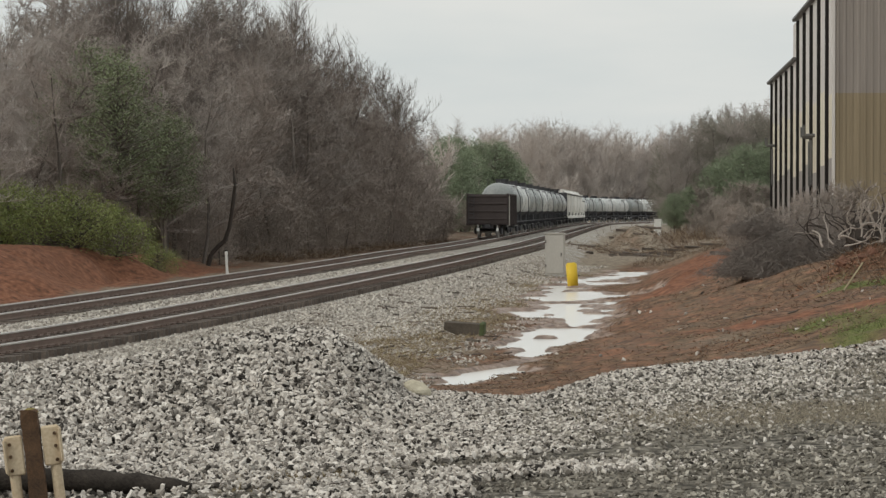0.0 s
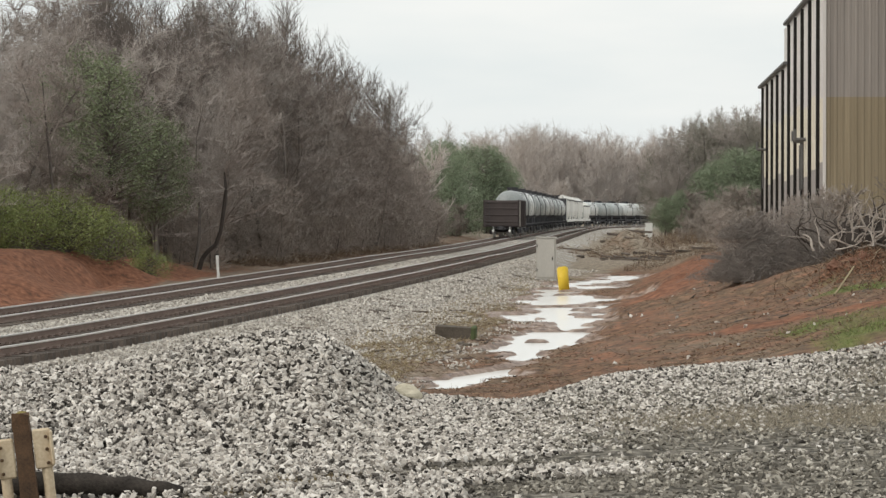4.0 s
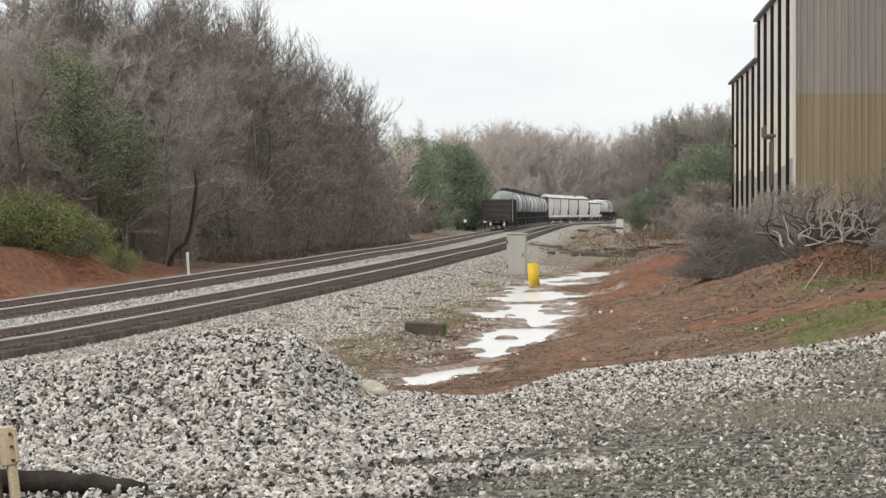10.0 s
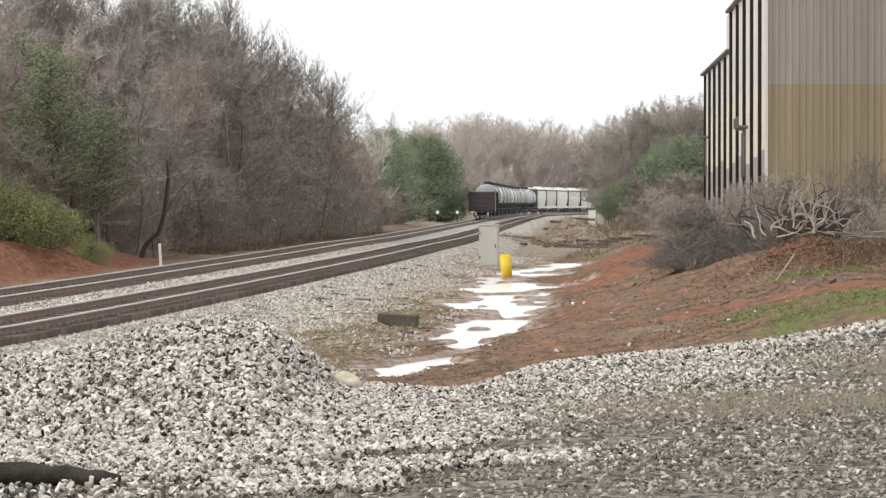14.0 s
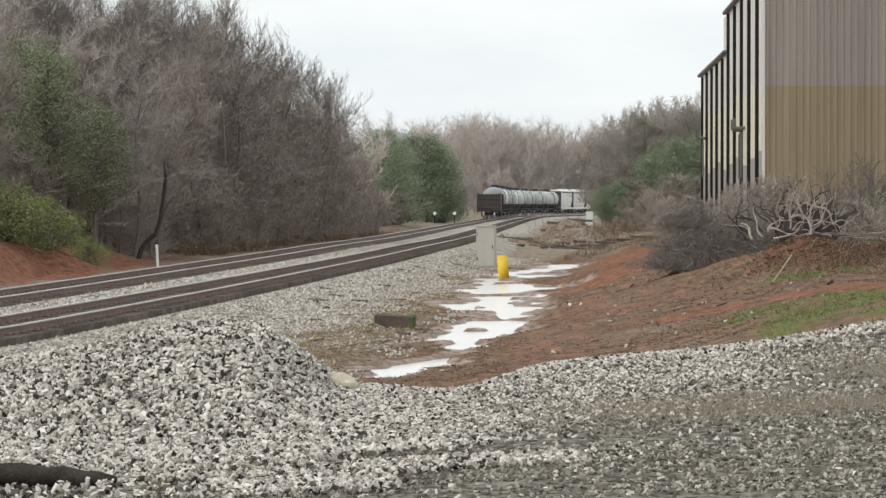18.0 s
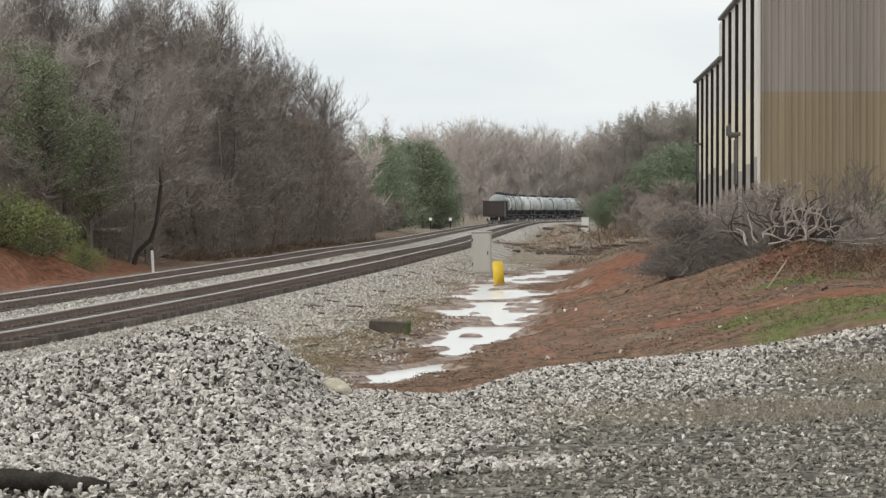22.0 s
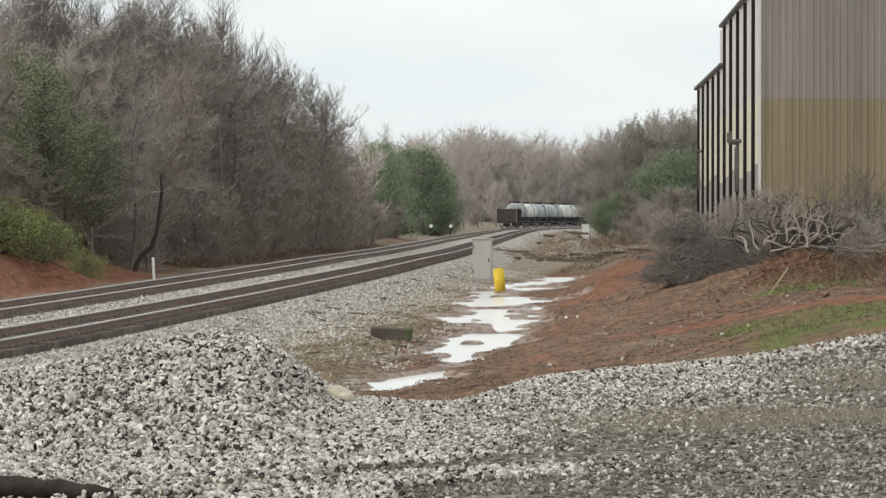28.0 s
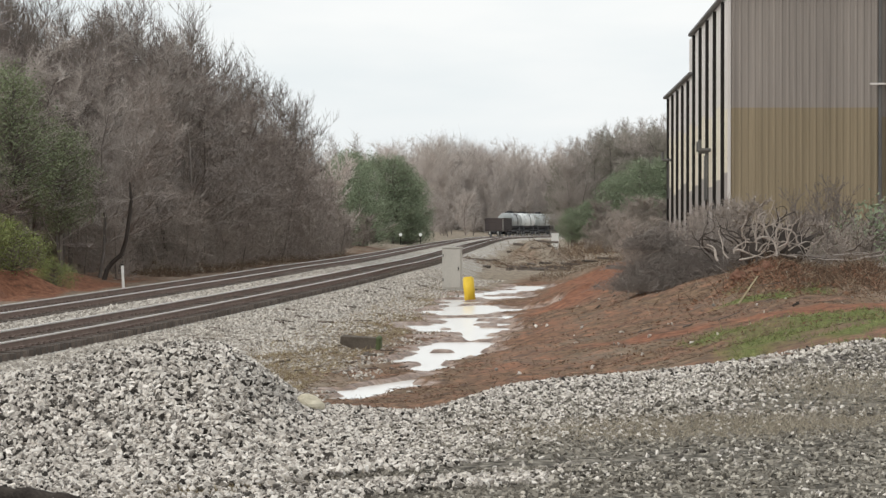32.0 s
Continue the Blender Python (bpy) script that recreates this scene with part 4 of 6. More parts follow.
def gondola_car():
    L = 15.0
    half = L / 2
    car = empty("gondola_car", pose(0, 0, 0), "oxide-brown open gondola car at the train's tail", "gondola car", "cars of the freight train")
    h = 3.36
    for sx in (-1, 1):
        side = part("side_wall", boxed(*sorted((sx * 1.5, sx * 1.56)), -half, half, 1.0, h, bevel=0.015), M_CAR_BROWN, car)
        for k in range(10):
            y = -half + 0.25 + k * (L - 0.5) / 9
            part("side_post", boxed(*sorted((sx * 1.56, sx * 1.64)), y - 0.06, y + 0.06, 0.95, h - 0.06, bevel=0.015), M_CAR_BROWN, side)
        part("top_chord", boxed(*sorted((sx * 1.48, sx * 1.64)), -half, half, h - 0.06, h + 0.06, bevel=0.02), M_CAR_BROWN, side)
    for sy in (-1, 1):
        end = part("end_wall", boxed(-1.5, 1.5, *sorted((sy * half, sy * (half - 0.08))), 1.0, h, bevel=0.015), M_CAR_BROWN, car)
        for z in (1.45, 2.05, 2.65, 3.2):
            part("end_rib", boxed(-1.5, 1.5, *sorted((sy * half, sy * (half + 0.06))), z - 0.07, z + 0.07, bevel=0.03), M_CAR_BROWN, end)
        bm = bmesh.new()
        for k in range(7):
            rod(bm, (-1.45, sy * (half + 0.14), 1.2 + k * 0.33), (-1.05, sy * (half + 0.14), 1.2 + k * 0.33), 0.02, sides=5)
        for x in (-1.45, -1.05):
            rod(bm, (x, sy * (half + 0.14), 1.1), (x, sy * (half + 0.14), 3.3), 0.02, sides=5)
        part("ladder", bm, M_CAR_BLACK, end)
    for sx in (1,):
        bm = bmesh.new()
        for k in range(7):
            rod(bm, (sx * 1.7, -half + 0.1, 1.15 + k * 0.33), (sx * 1.7, -half + 0.55, 1.15 + k * 0.33), 0.025, sides=5)
        for y in (-half + 0.1, -half + 0.55):
            box(bm, *sorted((sx * 1.66, sx * 1.71)), y - 0.03, y + 0.03, 0.95, 3.3)
        part("side_ladder", bm, M_CASE, car, "pale grey corner ladder")
    part("floor_pan", boxed(-1.5, 1.5, -half, half, 1.0, 1.12), M_CAR_BROWN, car)
    part("underframe", boxed(-0.45, 0.45, -half + 0.1, half - 0.1, 0.72, 1.0, bevel=0.03), M_CAR_BLACK, car)
    # Added white discs on stems stand in for the wheel treads' glint.
    for sx in (-0.72, 0.78):
        bm = bmesh.new()
        rod(bm, (sx, -half - 0.1, 0.62), (sx, -half - 0.14, 0.62), 0.12, sides=12)
        box(bm, sx - 0.02, sx + 0.02, -half - 0.1, -half - 0.02, 0.6, 1.0)
        part("tread_glint", bm, M_DISC_WHITE, car, "white disc standing in for wheel-tread glint")
    truck(car, -half + 1.9)
    truck(car, half - 1.9)
    couplers(car, half)
    return car


TANK_A = tank_car(M_TANK_GREY, "grey tank car with a black underframe")
TANK_B = tank_car(M_TANK_WHITE, "chalky white tank car with a black underframe")
HOPPER = hopper_car(M_HOPPER, "chalky white covered hopper car")
HOPPER_LOW = hopper_car(M_HOPPER, "low chalky white covered hopper car", 0.92)
TRAIN = [(gondola_car(), 15.3)]
first = {"a": TANK_A, "b": TANK_B, "h": HOPPER, "s": HOPPER_LOW}
used = set()
for k in "abaabbaabhhhhhsbaabbabaabb":
    kind = first[k]
    TRAIN.append((kind if k not in used else copy_thing(kind, Matrix()), 14.5 if k in "hs" else 16.8))
    used.add(k)


def train_rows(behind):
    """The pose of a car, behind metres ahead of the tail, through the clip."""
    rows = []
    for t in range(0, 33, 2):
        x, y, z, h = (float(v) for v in track_point(ARC0 + TAIL + SPEED * t + behind, 0.0))
        rows.append((float(t), pose(x, y, z, 0, 0, -math.degrees(h))))
    return rows


TAIL, SPEED = 219.5, 9.35


# ---- metal building ----
B_X, B_Y = 14.2, 125.0
B_TURN = -math.degrees(math.atan(0.043))


def corrugated(length, z0, z1, material, pitch=0.3, depth=0.03):
    """A ribbed sheet wall along +x from 0, its outer face towards -y, with thickness."""
    bm = bmesh.new()
    prof = []
    x = 0.0
    while x < length - 1e-6:
        for u, d in ((0, 0), (0.5, 0), (0.62, -depth), (0.86, -depth), (0.98, 0)):
            if x + u * pitch <= length:
                prof.append((x + u * pitch, d))
        x += pitch
    prof.append((length, 0))
    lo = [bm.verts.new((a, d, z0)) for a, d in prof]
    hi = [bm.verts.new((a, d, z1)) for a, d in prof]
    for i in range(len(prof) - 1):
        bm.faces.new((lo[i], lo[i + 1], hi[i + 1], hi[i]))
    back = [bm.verts.new(v) for v in ((0, 0.06, z0), (length, 0.06, z0), (length, 0.06, z1), (0, 0.06, z1))]
    bm.faces.new(list(reversed(back)))
    return bm


def metal_building():
    g = 0.6
    b = empty("metal_building", pose(B_X, B_Y, 0, 0, 0, B_TURN), "tall ribbed metal shed, tan and weathered grey, with white side wall", "building")
    TOP, LOW, SPLIT, MID, END, WIDE = 12.75, 10.65, 7.75, 27.5, 56.0, 16.0
    part("front_wall", corrugated(6.6, g, SPLIT, M_WALL_TAN), M_WALL_TAN, b, "tan ribbed sheet wall")
    part("front_wall", corrugated(6.6, SPLIT, TOP, M_WALL_GREY), M_WALL_GREY, b, "weathered grey ribbed sheet wall")
    for ob in b.children:
        ob.location.x = 0.0
    f2 = part("front_wall", corrugated(WIDE - 6.75, g, SPLIT - 0.4, M_WALL_TAN), M_WALL_TAN, b, "tan ribbed sheet wall")
    f2.location = (6.75, 0.12, 0)
    f3 = part("front_wall", corrugated(WIDE - 6.75, SPLIT - 0.4, TOP, M_WALL_GREY), M_WALL_GREY, b)
    f3.location = (6.75, 0.12, 0)
    part("downspout", boxed(6.6, 6.75, -0.12, 0.06, g, TOP, bevel=0.02), M_EAVE, b, "dark downspout")
    bm = boxed(6.2, 7.4, -0.3, -0.22, 8.75, 8.83)
    part("bracket", bm, M_WALL_WHITE, b, "pale bracket arm")
    # side wall towards the line, bay by bay
    edges = [0.0] + [2.9 + 5.6 * k for k in range(10)] + [END]
    for k, (y, y1) in enumerate(zip(edges, edges[1:])):
        top = TOP if y1 <= MID + 3.5 else LOW
        low, mid = 4.9 - 0.25 * (k % 3), 7.75 + 0.3 * (k % 2)
        for z0, z1, m in ((g, low, M_WALL_STAIN), (low, mid, M_WALL_CREAM), (mid, top, M_WALL_WHITE)):
            sheet = part("side_wall", corrugated(y1 - y - 0.02, z0, z1 - 0.003, m, 0.9, 0.03), m, b)
            sheet.matrix_basis = pose(0, y1 - 0.02, 0, 0, 0, -90)
        if k:
            part("column", boxed(-0.16, 0.0, y - 0.14, y + 0.14, g, top - 0.1, bevel=0.02), M_DARK_TRIM, b, "dark steel column")
    part("corner_trim", boxed(-0.05, 0.09, -0.05, 0.0, g, TOP, bevel=0.01), M_WALL_WHITE, b)
    part("eave", boxed(-0.24, 0.3, -0.2, MID + 0.4, TOP, TOP + 0.2, bevel=0.05), M_EAVE, b)
    part("eave", boxed(-0.24, 0.3, MID + 0.42, END + 0.5, LOW, LOW + 0.2, bevel=0.05), M_EAVE, b)
    part("roof", boxed(0.3, WIDE, -0.2, MID + 0.4, TOP + 0.02, TOP + 0.2), M_EAVE, b)
    part("roof", boxed(0.3, WIDE, MID + 0.42, END, LOW + 0.02, LOW + 0.2), M_EAVE, b)
    part("gable_wall", boxed(0.13, WIDE, MID + 0.2, MID + 0.38, LOW + 0.2, TOP), M_WALL_GREY, b)
    part("back_wall", boxed(0.13, WIDE, END - 0.12, END, g, LOW), M_WALL_GREY, b)
    part("end_wall", boxed(WIDE - 0.12, WIDE, 0.2, END - 0.13, g, LOW), M_WALL_GREY, b)
    # pipes on the side wall
    for y, z in ((12.0, 6.2), (13.5, 6.15), (50.0, 6.6)):
        bm = bmesh.new()
        rod(bm, (-0.02, y, z), (-0.55, y, z), 0.09, sides=10)
        rod(bm, (-0.55, y, z), (-0.55, y, z + 0.5), 0.09, sides=10)
        rod(bm, (-0.2, y, z - 0.2), (-0.2, y, z - 2.4), 0.06, sides=8)
        part("pipe", bm, M_EAVE, b, "dark grey wall pipe")
    return b


metal_building()


# ---- trackside things ----
def relay_case(x, y, w, d, h, paint, label):
    z = on_ground(x, y)
    c = empty("relay_case", pose(x, y, z - 0.05, 0, 0, -4), label, "relay case", "relay cases")
    part("plinth", boxed(-w / 2 - 0.06, w / 2 + 0.06, -d / 2 - 0.06, d / 2 + 0.06, -0.3, 0.14, bevel=0.02), M_CONCRETE, c)
    body = part("body", boxed(-w / 2, w / 2, -d / 2, d / 2, 0.14, h, bevel=0.025), paint, c)
    part("roof", boxed(-w / 2 - 0.04, w / 2 + 0.04, -d / 2 - 0.04, d / 2 + 0.04, h, h + 0.05, bevel=0.02), paint, c)
    door = part("door", boxed(-w / 2 + 0.05, w / 2 - 0.05, -d / 2 - 0.025, -d / 2, 0.22, h - 0.08, bevel=0.008), paint, body)
    part("handle", boxed(w / 2 - 0.16, w / 2 - 0.12, -d / 2 - 0.06, -d / 2 - 0.025, h * 0.5, h * 0.5 + 0.16, bevel=0.008), M_DARK_TRIM, door)
    for z in (0.5, h - 0.4):
        part("hinge", boxed(-w / 2 + 0.02, -w / 2 + 0.06, -d / 2 - 0.045, -d / 2 - 0.02, z, z + 0.14), M_DARK_TRIM, door)
    return c


relay_case(1.98, 126, 0.86, 0.7, 1.98, M_CASE, "tall grey steel relay case beside the ditch")
relay_case(17.2, 330, 0.86, 0.7, 2.05, M_WHITE, "small white relay case near the curve")


def marker_post():
    x, y = 2.45, 111
    z = on_ground(x, y)
    c = empty("pipeline_marker", pose(x, y, z - 0.08, 0, -5, 0), "yellow plastic marker sleeve standing in the wet ditch", "marker post")
    bm = bmesh.new()
    rod(bm, (0, 0, -0.1), (0, 0, 0.98), 0.21, 0.22, 20)
    bmesh.ops.bevel(bm, geom=[e for e in bm.edges if abs(e.verts[0].co.z - 0.98) < 0.01 and abs(e.verts[1].co.z - 0.98) < 0.01],
                    offset=0.05, segments=2, affect="EDGES")
    part("sleeve", bm, M_YELLOW, c, soft=True)
    return c


marker_post()


def mile_post(x, y, h, label):
    z = on_ground(x, y)
    c = empty("track_marker", pose(x, y, z - 0.1, 0, -3, 0), label, "marker post", "trackside markers")
    part("post", boxed(-0.055, 0.055, -0.03, 0.03, -0.1, h, bevel=0.01), M_WHITE, c)
    part("cap", boxed(-0.06, 0.06, -0.035, 0.035, h, h + 0.06, bevel=0.01), M_DARK_TRIM, c)
    return c


mile_post(-11.75, 117.0, 1.12, "slim white marker post beside the far track")


def reflector_mast(x, y, h, label):
    z = on_ground(x, y)
    c = empty("signal_marker", pose(x, y, z - 0.1), label, "signal marker", "white disc markers")
    bm = bmesh.new()
    rod(bm, (0, 0, 0), (0, 0, h), 0.05, sides=8)
    part("post", bm, M_DARK_TRIM, c)
    bm = bmesh.new()
    rod(bm, (0, -0.06, h), (0, -0.1, h), 0.2, sides=18)
    part("disc", bm, M_DISC_WHITE, c, "white disc")
    return c


reflector_mast(-0.88, 340, 1.35, "white disc on a dark post by the wood")
reflector_mast(1.5, 340, 1.35, "white disc on a dark post by the wood")


def barrier_stub():
    """The head of a rusty stake between two cream plates on pipes."""
    x, y = -3.445, 20.4
    z = on_ground(x, y)
    c = empty("barrier_stub", pose(x, y, z, 0, -6.5, 8), "leaning rusty stake between two cream steel plates on pipes", "barrier post")
    top = 0.95 - z
    bm = bmesh.new()
    levels = 14
    rings = []
    for k in range(levels + 1):
        h = -0.4 + (top + 0.52) * k / levels
        ring = []
        for u, w in ((-0.062, -0.05), (0.0, -0.056), (0.06, -0.05), (0.064, 0.0), (0.06, 0.045), (0.0, 0.05), (-0.06, 0.045), (-0.066, 0.0)):
            p = Vector((u, w, h))
            ragged = 0.022 * noise.noise(p * 22) if k == levels else 0.0
            ring.append(bm.verts.new(p + noise.noise_vector(p * 9) * 0.012 + Vector((0, 0, ragged))))
        rings.append(ring)
    for lo, hi in zip(rings, rings[1:]):
        for i in range(8):
            bm.faces.new((lo[i], lo[(i + 1) % 8], hi[(i + 1) % 8], hi[i]))
    bm.faces.new(rings[-1])
    bm.faces.new(list(reversed(rings[0])))
    stake = part("stake", bm, M_RUST_POST, c, "rusty steel stake")
    bm = bmesh.new()
    bmesh.ops.create_icosphere(bm, subdivisions=2, radius=0.05)
    for v in bm.verts:
        v.co = Vector((v.co.x * 1.35, v.co.y, v.co.z * 0.6 + top + 0.1)) + noise.noise_vector(v.co * 30) * 0.014
    part("lichen", bm, M_LICHEN, stake, "olive lichen on the stake's broken top")
    for sx, up in ((-1, -0.03), (1, 0.015)):
        q0 = top + up
        plate = part("plate", boxed(*sorted((sx * 0.07, sx * 0.2)), -0.05, 0.0, q0 - 0.31, q0 - 0.02, bevel=0.012), M_CREAM, c, "cream enamelled plate")
        part("flange", boxed(*sorted((sx * 0.19, sx * 0.212)), -0.1, 0.06, q0 - 0.29, q0 - 0.04, bevel=0.01), M_CREAM, plate)
        for q in (0.08, 0.17, 0.27):
            bm = bmesh.new()
            rod(bm, (sx * 0.165, -0.05, q0 - q), (sx * 0.165, -0.07, q0 - q), 0.013, sides=8)
            part("bolt", bm, M_RUST_POST, plate)
        bm = bmesh.new()
        rod(bm, (sx * 0.15, 0.0, -0.4), (sx * 0.15, 0.0, q0 - 0.3), 0.04, sides=12)
        part("pipe", bm, M_CREAM, c, "cream pipe")
    return c


barrier_stub()


def ground_pipe():
    x, y = -3.2, 20.9
    z = on_ground(-2.9, y)
    c = empty("drain_pipe", pose(x, y, z + 0.12, 0, 0, 3), "black drain pipe half buried in gravel", "pipe")
    bm = bmesh.new()
    n, rings = 14, []
    for k in range(61):
        u = -2.6 + 3.4 * k / 60
        r = 0.085 * (1 - 0.45 * max(0.0, (u - 0.2) / 0.6) ** 2)
        ring = []
        for i in range(n):
            a = 2 * math.pi * i / n
            p = Vector((u, r * math.cos(a), r * math.sin(a) - 0.02 - 0.1 * max(0.0, u - 0.1)))
            ring.append(bm.verts.new(p + Vector((0, math.cos(a), math.sin(a))) * (0.022 * noise.noise(p * 5) + 0.016 * noise.noise(p * 14))))
        rings.append(ring)
    for a, b in zip(rings, rings[1:]):
        for i in range(n):
            bm.faces.new((a[i], b[i], b[(i + 1) % n], a[(i + 1) % n]))
    bm.faces.new(list(reversed(rings[0])))
    bm.faces.new(rings[-1])
    bmesh.ops.recalc_face_normals(bm, faces=bm.faces)
    part("pipe", bm, M_PIPE, c, soft=True)
    return c


ground_pipe()


def timber_block(x, y, l, w, h, turn, tilt, label, material=None):
    z = on_ground(x, y)
    c = empty("old_sleeper", pose(x, y, z + h * (0.3 if h < 0.3 else 0.12), tilt, 3, turn), label, "timber", "discarded sleepers")
    bm = boxed(-l / 2, l / 2, -w / 2, w / 2, -h / 2, h / 2)
    for v in bm.verts:
        if h > 0.3 and v.co.x < 0 and v.co.z < 0:
            v.co.z = h / 2 - 0.2
    bmesh.ops.bevel(bm, geom=list(bm.edges), offset=0.015, segments=1, affect="EDGES", profile=0.5)
    for v in bm.verts:
        v.co += noise.noise_vector(v.co * 3) * 0.03
    part("beam", bm, material or M_OLD_WOOD, c)
    if h > 0.3:
        part("moss", boxed(l / 2 - 0.1, l / 2 + 0.025, -w / 2 - 0.02, w / 2, -h / 2, h / 2 + 0.02, bevel=0.03), M_MOSS, c, "green moss on the sawn end")
    return c


timber_block(-1.1, 66, 0.92, 0.32, 0.52, -8, 6, "rotten brown stub of squared timber with a mossy end")
timber_block(-0.85, 62.2, 0.42, 0.1, 0.07, -40, 0, "dark broken sleeper end in dead grass")
rs = random.Random(5)
timber_block(7.6, 99, 1.3, 0.16, 0.12, 14, 0, "dark discarded sleeper lying across the bank", M_TIE)
for x, y, l, turn in ((13.2, 208, 3.6, 6), (13.7, 182, 3.0, -3), (10.6, 192, 2.4, 10), (12.0, 196, 2.8, 2)):
    timber_block(x, y, l, 0.2, 0.15, turn, 0, "dark discarded sleeper lying beyond the pools", M_TIE)
for k in range(30):
    a = rs.gauss(0, 2.0)
    timber_block(9.0 + a, 198 + rs.uniform(-14, 22), rs.uniform(0.5, 2.2), 0.22, 0.16, rs.uniform(-80, 80), rs.uniform(-12, 12),
                 "dark discarded sleeper on a spoil heap", M_TIE)


def pale_rock():
    x, y = -0.93, 26.6
    bm = bmesh.new()
    bmesh.ops.create_icosphere(bm, subdivisions=3, radius=0.12)
    for v in bm.verts:
        v.co = Vector((v.co.x * 1.25, v.co.y, v.co.z * 0.75)) * (1 + 0.35 * noise.noise(v.co * 9))
    ob = part("rock", bm, M_ROCK, None, soft=False)
    ob.matrix_basis = pose(x, y, on_ground(x, y) + 0.04, 0, 0, 20)
    return tagged(ob, "pale yellowish rock at the edge of the ballast heap", "rock")


pale_rock()


# ---- trees ----
def grow(rng, height, spread, r0, levels, kids, up=0.35, twig=0.012, wander=0.17, lean=0.0, bare=0.25):
    """Branch rows for a bare tree: trunk rows and crown rows, scaled to the height."""
    trunk, crown, fine = [], [], []

    def limb(p, d, length, r, level):
        n = 5 if level == 0 else (4 if level < levels else 1)
        step = length / n
        for i in range(n):
            f = i / n
            d = (d + Vector((rng.gauss(0, wander), rng.gauss(0, wander), rng.gauss(0, wander * 0.6) + (up * 0.25 if level else 0.12)))).normalized()
            q = p + d * step
            ra, rb = r * (1 - 0.75 * f), r * (1 - 0.75 * (i + 1) / n)
            (trunk if level == 0 else fine if level == levels else crown).append((*p, max(ra, twig), *q, max(rb, twig * 0.7)))
            if level < levels and (level > 0 or f >= bare):
                for _ in range(kids[level]):
                    side = Vector((rng.gauss(0, 1), rng.gauss(0, 1), 0))
                    side = (side - d * side.dot(d)).normalized()
                    last = level + 1 == levels
                    nd = (d * rng.uniform(0.2 if last else 0.35, 0.9) + side * (spread + 0.25 if last else spread)).normalized()
                    limb(p.lerp(q, rng.random()), nd, length * (rng.uniform(0.22, 0.5) if last else rng.uniform(0.34, 0.6)) * (1 - 0.35 * f), r * 0.45 * (1 - 0.5 * f), level + 1)
            p = q

    limb(Vector((0, 0, 0)), Vector((lean, 0, 1)).normalized(), height * 0.8, r0, 0)
    trunk, crown, fine = np.array(trunk), np.array(crown), np.array(fine)
    k = height / max(crown[:, 6].max(), trunk[:, 6].max(), fine[:, 6].max())
    for rows in (trunk, crown, fine):
        rows[:, [0, 1, 2, 4, 5, 6]] *= k
        rows[:, [2, 6]] -= 0.25
    return trunk, crown, fine


def bare_tree(seed, height, label, twigs, r0=0.13, kids=(3, 3, 3), spread=0.75, twig=0.012, bare=0.15, group="bare trees of the wood", levels=3, lean=0.0, wide=0.3, name="bare_tree", tip=0.2, wander=0.17):
    rng = random.Random(seed)
    trunk, crown, fine = grow(rng, height, spread, r0, levels, kids, twig=twig, bare=bare, lean=lean, wander=wander)
    pick = np.random.RandomState(seed)
    fine[:, 6] += tip * np.linalg.norm(fine[:, 4:7] - fine[:, 0:3], axis=1)

    def inside(rows):
        """Keeps the crown to an egg-shaped outline with a ragged edge."""
        far = (np.hypot(rows[:, 4], rows[:, 5]) / (wide * height)) ** 2 + ((rows[:, 6] - 0.52 * height) / (0.5 * height)) ** 2
        return rows[(far < 0.85 + 0.35 * pick.rand(len(rows))) | (rows[:, 6] < 0.4 * height)]

    trunk, crown, fine = inside(trunk), inside(crown), inside(fine)
    t = empty(name, pose(0, 0, 0), label, "bush" if "bush" in name else "tree", group)
    part("trunk", mesh_of("trunk", *tubes(trunk, 7), M_BARK), None, t)
    v, f = tubes(crown, 3)
    w, g = spikes(fine)
    part("crown", mesh_of("crown", np.concatenate([v, w]), f.tolist() + (g + len(v)).tolist(), twigs), None, t, "leafless branches and twigs")
    t["tall"] = height
    return t


def leaves(rng, centres, radius, count, size, flat=1.0):
    """Small folded leaf clumps strewn about centres."""
    n = len(centres) * count
    c = np.repeat(np.asarray(centres, float), count, 0)
    off = rng.normal(size=(n, 3))
    off *= (radius * rng.rand(n, 1) ** 0.5) / np.linalg.norm(off, axis=1, keepdims=True)
    off[:, 2] *= flat
    p = c + off
    a = rng.normal(size=(n, 3))
    a /= np.linalg.norm(a, axis=1, keepdims=True)
    b = np.cross(a, rng.normal(size=(n, 3)))
    b /= np.linalg.norm(b, axis=1, keepdims=True)
    s = size * (0.6 + 0.8 * rng.rand(n, 1))
    verts = np.stack([p - a * s, p + b * s * 0.45, p + a * s, p - b * s * 0.45], 1).reshape(-1, 3)
    faces = (np.arange(n) * 4)[:, None] + np.arange(4)[None]
    return verts, faces


